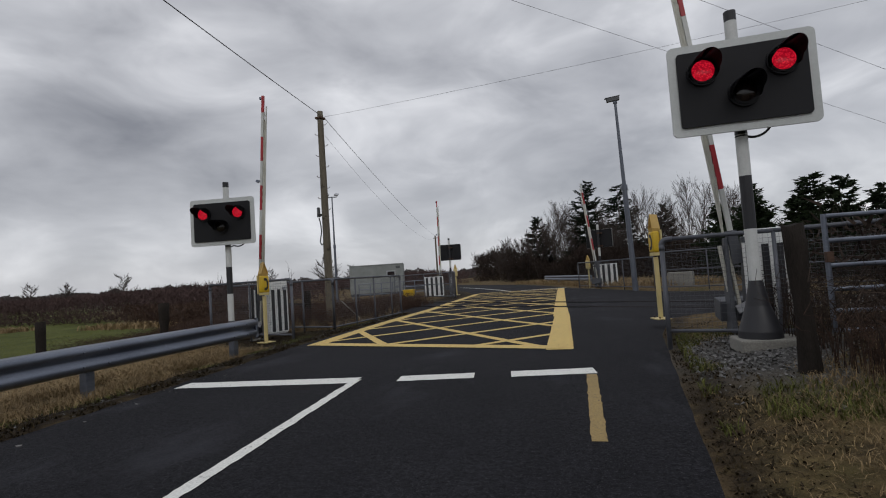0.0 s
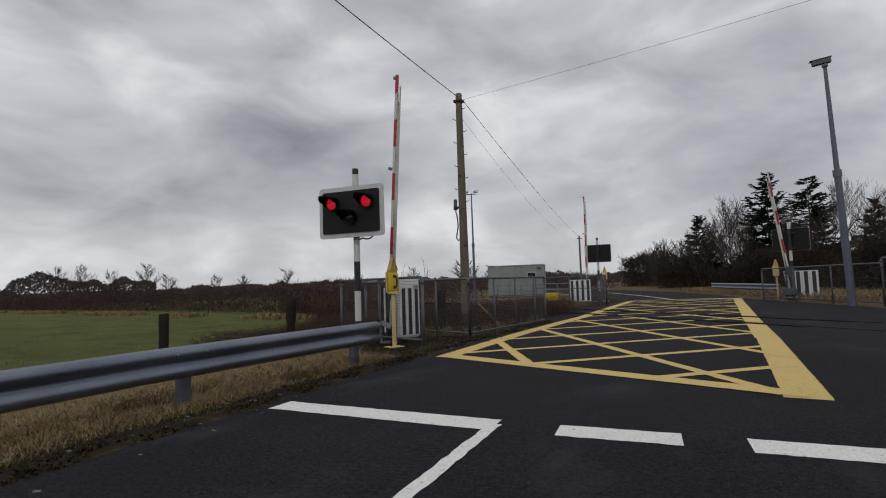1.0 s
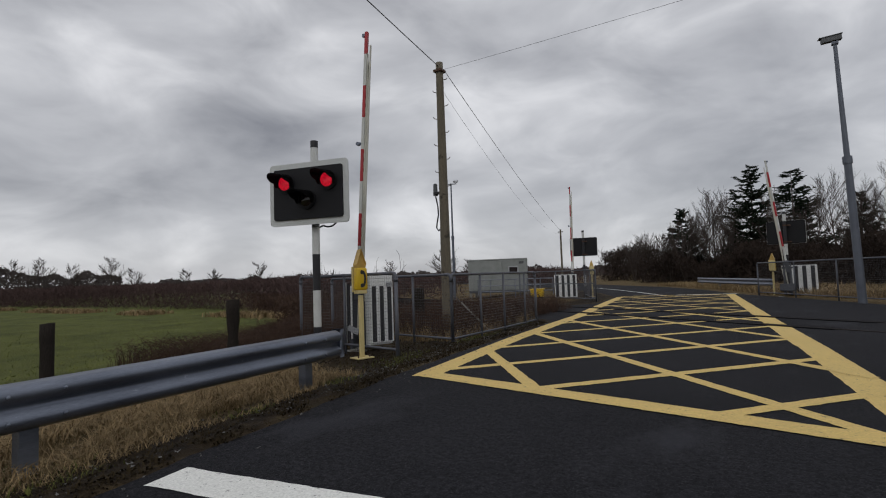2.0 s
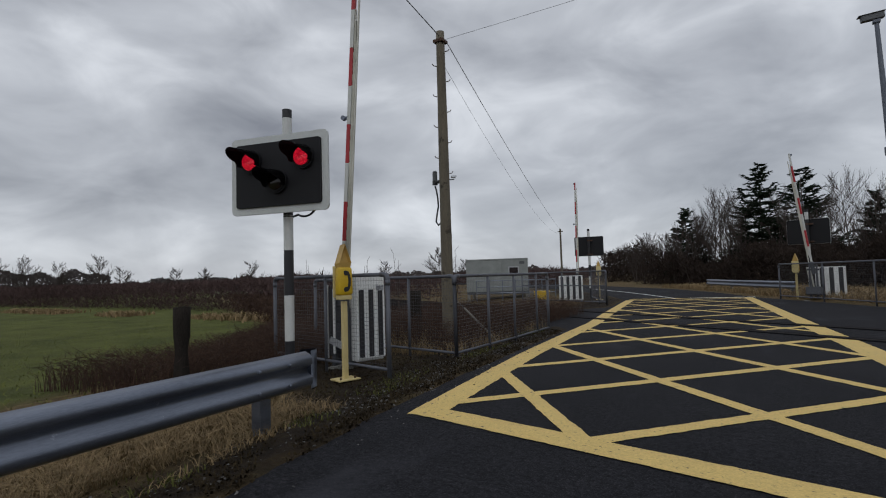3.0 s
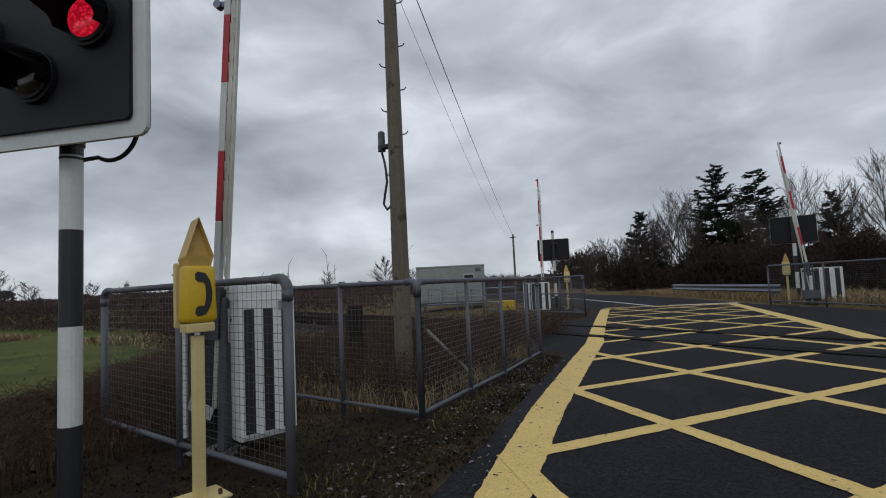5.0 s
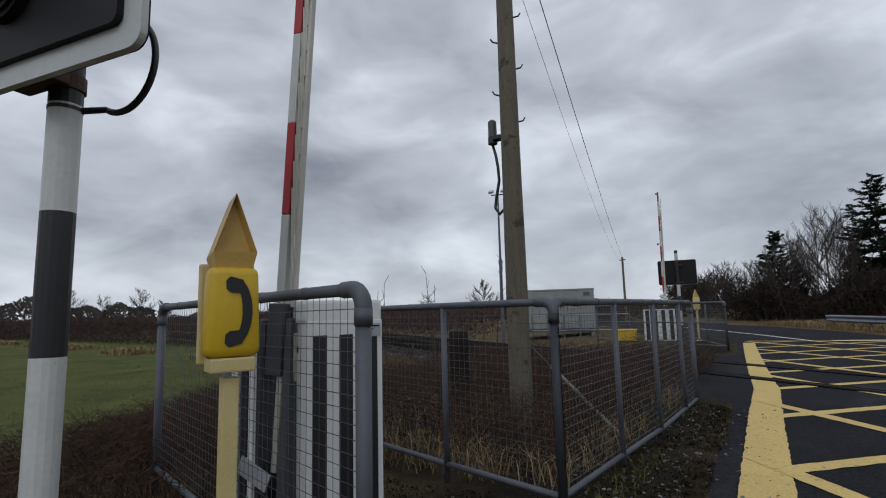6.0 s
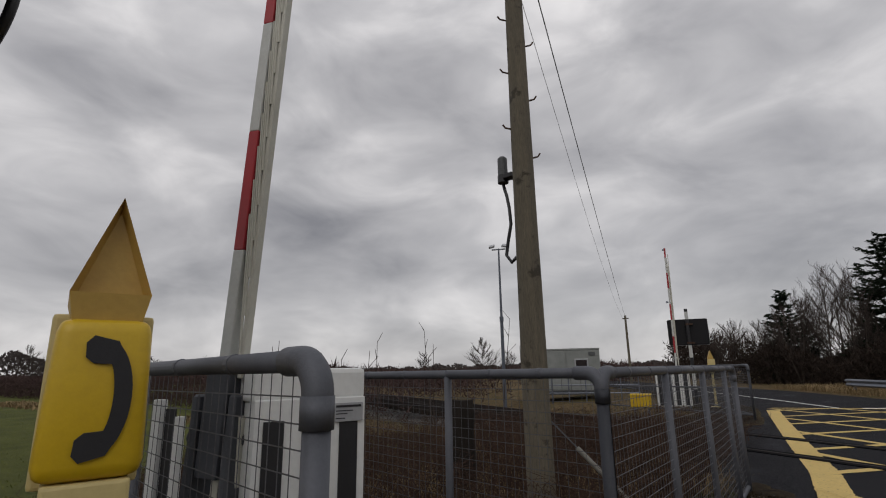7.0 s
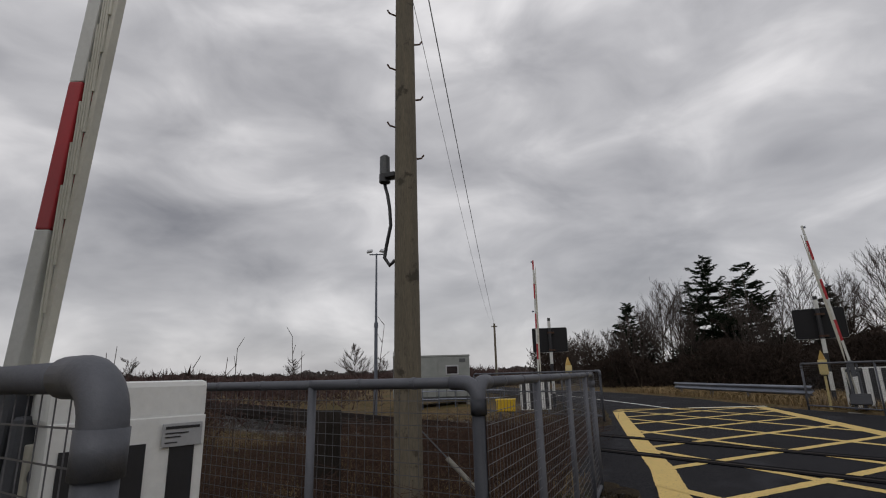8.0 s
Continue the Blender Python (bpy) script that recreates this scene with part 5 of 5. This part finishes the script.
# leafless trees: place, height and number of stems
for i, (x, y, h, n) in enumerate(((-9.6, 55, 4.6, 3), (-11.0, 58, 4.2, 3), (-8.2, 52, 4.4, 3), (-5.2, 50, 6.0, 2), (-3.6, 46.5, 6.9, 2), (-4.4, 48.5, 6.4, 1), (-2.6, 47.5, 7.3, 2), (0.2, 45.5, 6.2, 2), (3.2, 43, 6.4, 1), (5.9, 40, 6.4, 1), (6.6, 42, 6.4, 1), (7.8, 38, 5.2, 1), (2.4, 46, 6.2, 2), (-12.6, 62, 4.4, 3), (8.8, 41, 5.4, 1), (-3.0, 44.8, 5.4, 3), (-5.9, 47.6, 5.2, 3), (-7.2, 49.5, 4.6, 3), (0.9, 43.2, 5.0, 3), (4.0, 41.0, 5.6, 3))):
    bare_tree(x, y, h, 100 + i, 0.36, 3, n)
# row of cypresses beyond the near gate
for i in range(11):
    f = i / 10
    conifer(6.2 + 6.6 * f + 0.4 * math.sin(i * 2.3), 30.0 - 11.0 * f + 0.6 * math.cos(i * 3.1), 3.9 + 0.5 * math.sin(i * 1.9), 500 + i, 0.30, "hedge_green", 0.05, "dense green cypress in a tall hedge row", "cypress row")


def thicket(name, mat, n, where, size, label, seed):
    """A mass of small twig-like slivers with an uneven top."""
    r, s = random.Random(seed), Soup()
    for _ in range(n):
        p = where(r)
        if p is None:
            continue
        p = Vector(p)
        a = Vector((r.uniform(-0.7, 0.7), r.uniform(-0.7, 0.7), r.uniform(0.1, 1.0))).normalized() * r.uniform(*size)
        b = a.cross(Vector((r.uniform(-1, 1), r.uniform(-1, 1), 0.2))).normalized() * r.uniform(0.03, 0.10) * a.length
        s.tri(p - b, p + b, p + a)
    ob = s.make(name, mat)
    tagged(ob, label, "hedge", kind="stuff")


def strip(pts, depth, top, base=-0.5, bumps=0.5, scale=0.35):
    """Draws places inside a belt along the points, with a noisy top."""
    segs = list(zip(pts, pts[1:]))
    weights = [(Vector(b) - Vector(a)).length for a, b in segs]

    def where(r):
        a, b = r.choices(segs, weights)[0]
        f = r.random()
        x, y = a[0] + (b[0] - a[0]) * f, a[1] + (b[1] - a[1]) * f
        x, y = x + r.uniform(-1, 1) * depth / 2, y + r.uniform(-1, 1) * depth / 2
        t = top * (1 + bumps * noise.noise((x * scale, y * scale, 2)) + 0.5 * bumps * noise.noise((x * scale * 3, y * scale * 3, 5)))
        return x, y, base + (t - base) * (1 - r.random() ** 1.6)

    return where


thicket("roadside_thicket", "thicket", 150000, strip([(-8.4, 53.5), (-6.5, 51), (-2.6, 46.5), (2.5, 41.5), (8, 36), (13, 29)], 4.5, 1.95, -0.1, 0.7), (0.12, 0.42), "dense dark leafless thicket behind the guard rail", 21)
thicket("far_bank_bushes", "thicket", 6000, strip([(-13, 63), (-17, 75)], 5, 3.2, -0.1, 0.5), (0.3, 0.8), "brown bushes at the bend of the road", 22)
thicket("cypress_hedge", "hedge_green", 30000, strip([(6.0, 30.5), (9.5, 25), (13, 18.5), (17, 12.5), (22, 5)], 2.4, 2.4, 0.0, 0.3), (0.12, 0.38), "dark green lower growth of the cypress hedge", 23)
thicket("bramble_hedge", "thicket", 20000, strip([(3.6, 7.6), (5.0, 5.5), (6.5, 2.5), (8, -3)], 1.4, 1.25, 0.1, 0.5, 0.9), (0.06, 0.28), "dark bramble hedge over the roadside fence", 24)
thicket("field_hedge", "hedge_brown", 75000, strip([(-19, 22.5), (-27, 26.5), (-45, 27.5), (-75, 27), (-120, 28)], 4.5, 1.25, -0.6, 0.35, 0.2), (0.15, 0.45), "long brown winter hedge beyond the pasture", 25)
thicket("bramble_bank", "bramble", 30000, strip([(-14, 16.6), (-18, 20), (-22, 22.5), (-28, 25)], 2.4, 0.45, -0.6, 0.4, 0.5), (0.06, 0.24), "brown bramble bank sloping down to the pasture", 28)
thicket("trackside_scrub", "hedge_brown", 28000, strip([(-24, 37), (-34, 47), (-52, 60), (-90, 80)], 9, 1.1, -0.5, 0.5, 0.15), (0.2, 0.6), "brown trackside scrub beyond the railway", 26)
thicket("far_scrub", "hedge_brown", 22000, strip([(-19, 58), (-30, 75), (-60, 95)], 8, 1.4, -0.5, 0.5, 0.12), (0.25, 0.7), "brown scrub in the middle distance", 27)

# distant rise with hedgerow trees
far = Soup()
fr = random.Random(31)


def far_belt(n, az0, az1, d0, d1, top, seed, size):
    for _ in range(n):
        a, d = radians(fr.uniform(az0, az1)), fr.uniform(d0, d1)
        x, y = -math.sin(a) * d, math.cos(a) * d
        t = top * (1 + 0.8 * noise.noise((a * 14, seed, 0)) + 0.5 * noise.noise((a * 45, seed, 3)))
        p = Vector((x, y, -1 + (max(t, 0.6) + 1) * (1 - fr.random() ** 1.7)))
        u = Vector((math.cos(a), math.sin(a), 0))
        w = size * fr.uniform(0.5, 1.2)
        ang = fr.uniform(0, 6.28)
        e1, e2 = u * math.cos(ang) + Vector((0, 0, math.sin(ang))), u * -math.sin(ang) + Vector((0, 0, math.cos(ang)))
        far.tri(p - e1 * w * 0.5, p + e1 * w * 0.5, p + e2 * w * fr.uniform(0.4, 0.9))


far_belt(24000, 12, 92, 120, 170, 1.9, 1, 0.5)
far_belt(14000, 63, 92, 118, 135, 3.9, 2, 0.5)
far_belt(22000, -10, 60, 150, 230, 2.6, 4, 0.75)
far_belt(6000, -70, -4, 90, 150, 3.5, 7, 1.4)
far_belt(5000, 92, 290, 90, 160, 5.0, 9, 1.8)
ob = far.make("far_woods", "far_wood")
tagged(ob, "distant hedgerows and woods on the horizon", "woods", kind="stuff")

for i, (a, d, h) in enumerate(((68.5, 105, 6.5), (66.5, 112, 5.8), (63.5, 108, 6.8), (61.8, 112, 5.0), (57.5, 115, 4.8), (50.5, 104, 5.4), (55, 112, 4.6), (70.5, 108, 6.2), (31.0, 75, 5.3), (37, 110, 5.2), (28.5, 112, 4.6))):
    bare_tree(-math.sin(radians(a)) * d, math.cos(radians(a)) * d, h, 300 + i, 0.75, 3)

# loose stones on the verge
r, s = random.Random(17), Soup()
for _ in range(2600):
    x, y = 2.15 + r.gauss(0, 0.5), 6.75 + r.gauss(0, 0.65)
    if x < right_edge(y) + 0.05:
        continue
    z, q = ground_z(x, y), r.uniform(0.012, 0.032)
    c = [Vector((x, y, z)) + Vector((r.uniform(-1, 1), r.uniform(-1, 1), r.uniform(-0.3, 0.9))) * q for _ in range(5)]
    for i, j, k in ((0, 1, 2), (0, 2, 3), (0, 3, 4), (1, 2, 4), (2, 3, 4), (0, 1, 4), (1, 3, 2)):
        s.tri(c[i], c[j], c[k])
ob = s.make("gravel", "stone")
tagged(ob, "loose grey gravel round the signal post", "gravel", kind="stuff")
r, s = random.Random(18), Soup()
for _ in range(9000):
    u, v = r.uniform(-8, 45), r.uniform(-1.3, 2.9)
    p = TRACK + ALONG * u + ACROSS * v
    if left_edge(p.y) - 0.3 < p.x < right_edge(p.y) + 0.3 or p.x > 12:
        continue
    q = r.uniform(0.03, 0.07)
    c = [Vector((p.x, p.y, ground_z(p.x, p.y) + 0.05)) + Vector((r.uniform(-1, 1), r.uniform(-1, 1), r.uniform(-0.3, 0.9))) * q for _ in range(4)]
    for i, j, k in ((0, 1, 2), (0, 2, 3), (0, 3, 1), (1, 2, 3)):
        s.tri(c[i], c[j], c[k])
ob = s.make("ballast", "stone")
tagged(ob, "grey track ballast", "ballast", kind="stuff")

# dark rubble and stones along the near verge
r, s = random.Random(19), Soup()
for _ in range(1500):
    y = r.uniform(8.2, 15.2) if r.random() < 0.8 else r.uniform(0, 8)
    x = left_edge(y) - abs(r.gauss(0.15, 0.4)) if r.random() < 0.85 else left_edge(y) + r.uniform(0, 0.5)
    z, q = (ground_z(x, y) if x < left_edge(y) else 0.0), r.uniform(0.006, 0.022)
    c = [Vector((x, y, z)) + Vector((r.uniform(-1, 1), r.uniform(-1, 1), r.uniform(-0.3, 0.8))) * q for _ in range(5)]
    for i, j, k in ((0, 1, 2), (0, 2, 3), (0, 3, 4), (1, 2, 4), (2, 3, 4), (0, 1, 4), (1, 3, 2)):
        s.tri(c[i], c[j], c[k])
ob = s.make("verge_stones", "stone")
tagged(ob, "small loose stones along the asphalt edge", "stones", kind="stuff")

grass("verge_moss", "moss", 16000, lambda r: (lambda y, d: (left_edge(y) + 0.1 - d, y, 1.0) if noise.noise((d * 3, y * 2.2, 6)) > -0.2 else None)(r.uniform(-2, 15.3), abs(r.gauss(0.0, 0.45))), (0.01, 0.045), "dark moss and soil along the asphalt edge", 0.008, 1.6, 31)
grass("verge_moss", "moss", 7000, lambda r: (r.uniform(-8.2, -4.9), r.uniform(8.6, 11.6), 1.0), (0.01, 0.05), "dark moss and soil round the fence", 0.008, 1.6, 32)
grass("verge_moss", "moss", 5000, lambda r: (lambda y, d: (right_edge(y) - 0.08 + d, y, 1.0) if noise.noise((d * 3, y * 2.2, 8)) > -0.2 else None)(r.uniform(-2, 9.5), abs(r.gauss(0.0, 0.4))), (0.01, 0.045), "dark moss along the near asphalt edge", 0.008, 1.6, 33)
grass("reed_strip", "dry_grass", 7000, lambda r: (lambda x: (x, 20.6 + 0.02 * (-22 - x) + r.gauss(0, 0.5), 1.0) if noise.noise((x * 0.12, 0, 4)) > -0.1 else None)(r.uniform(-75, -20)), (0.15, 0.4), "pale dead reeds at the back of the pasture", 0.03, 0.9, 34)
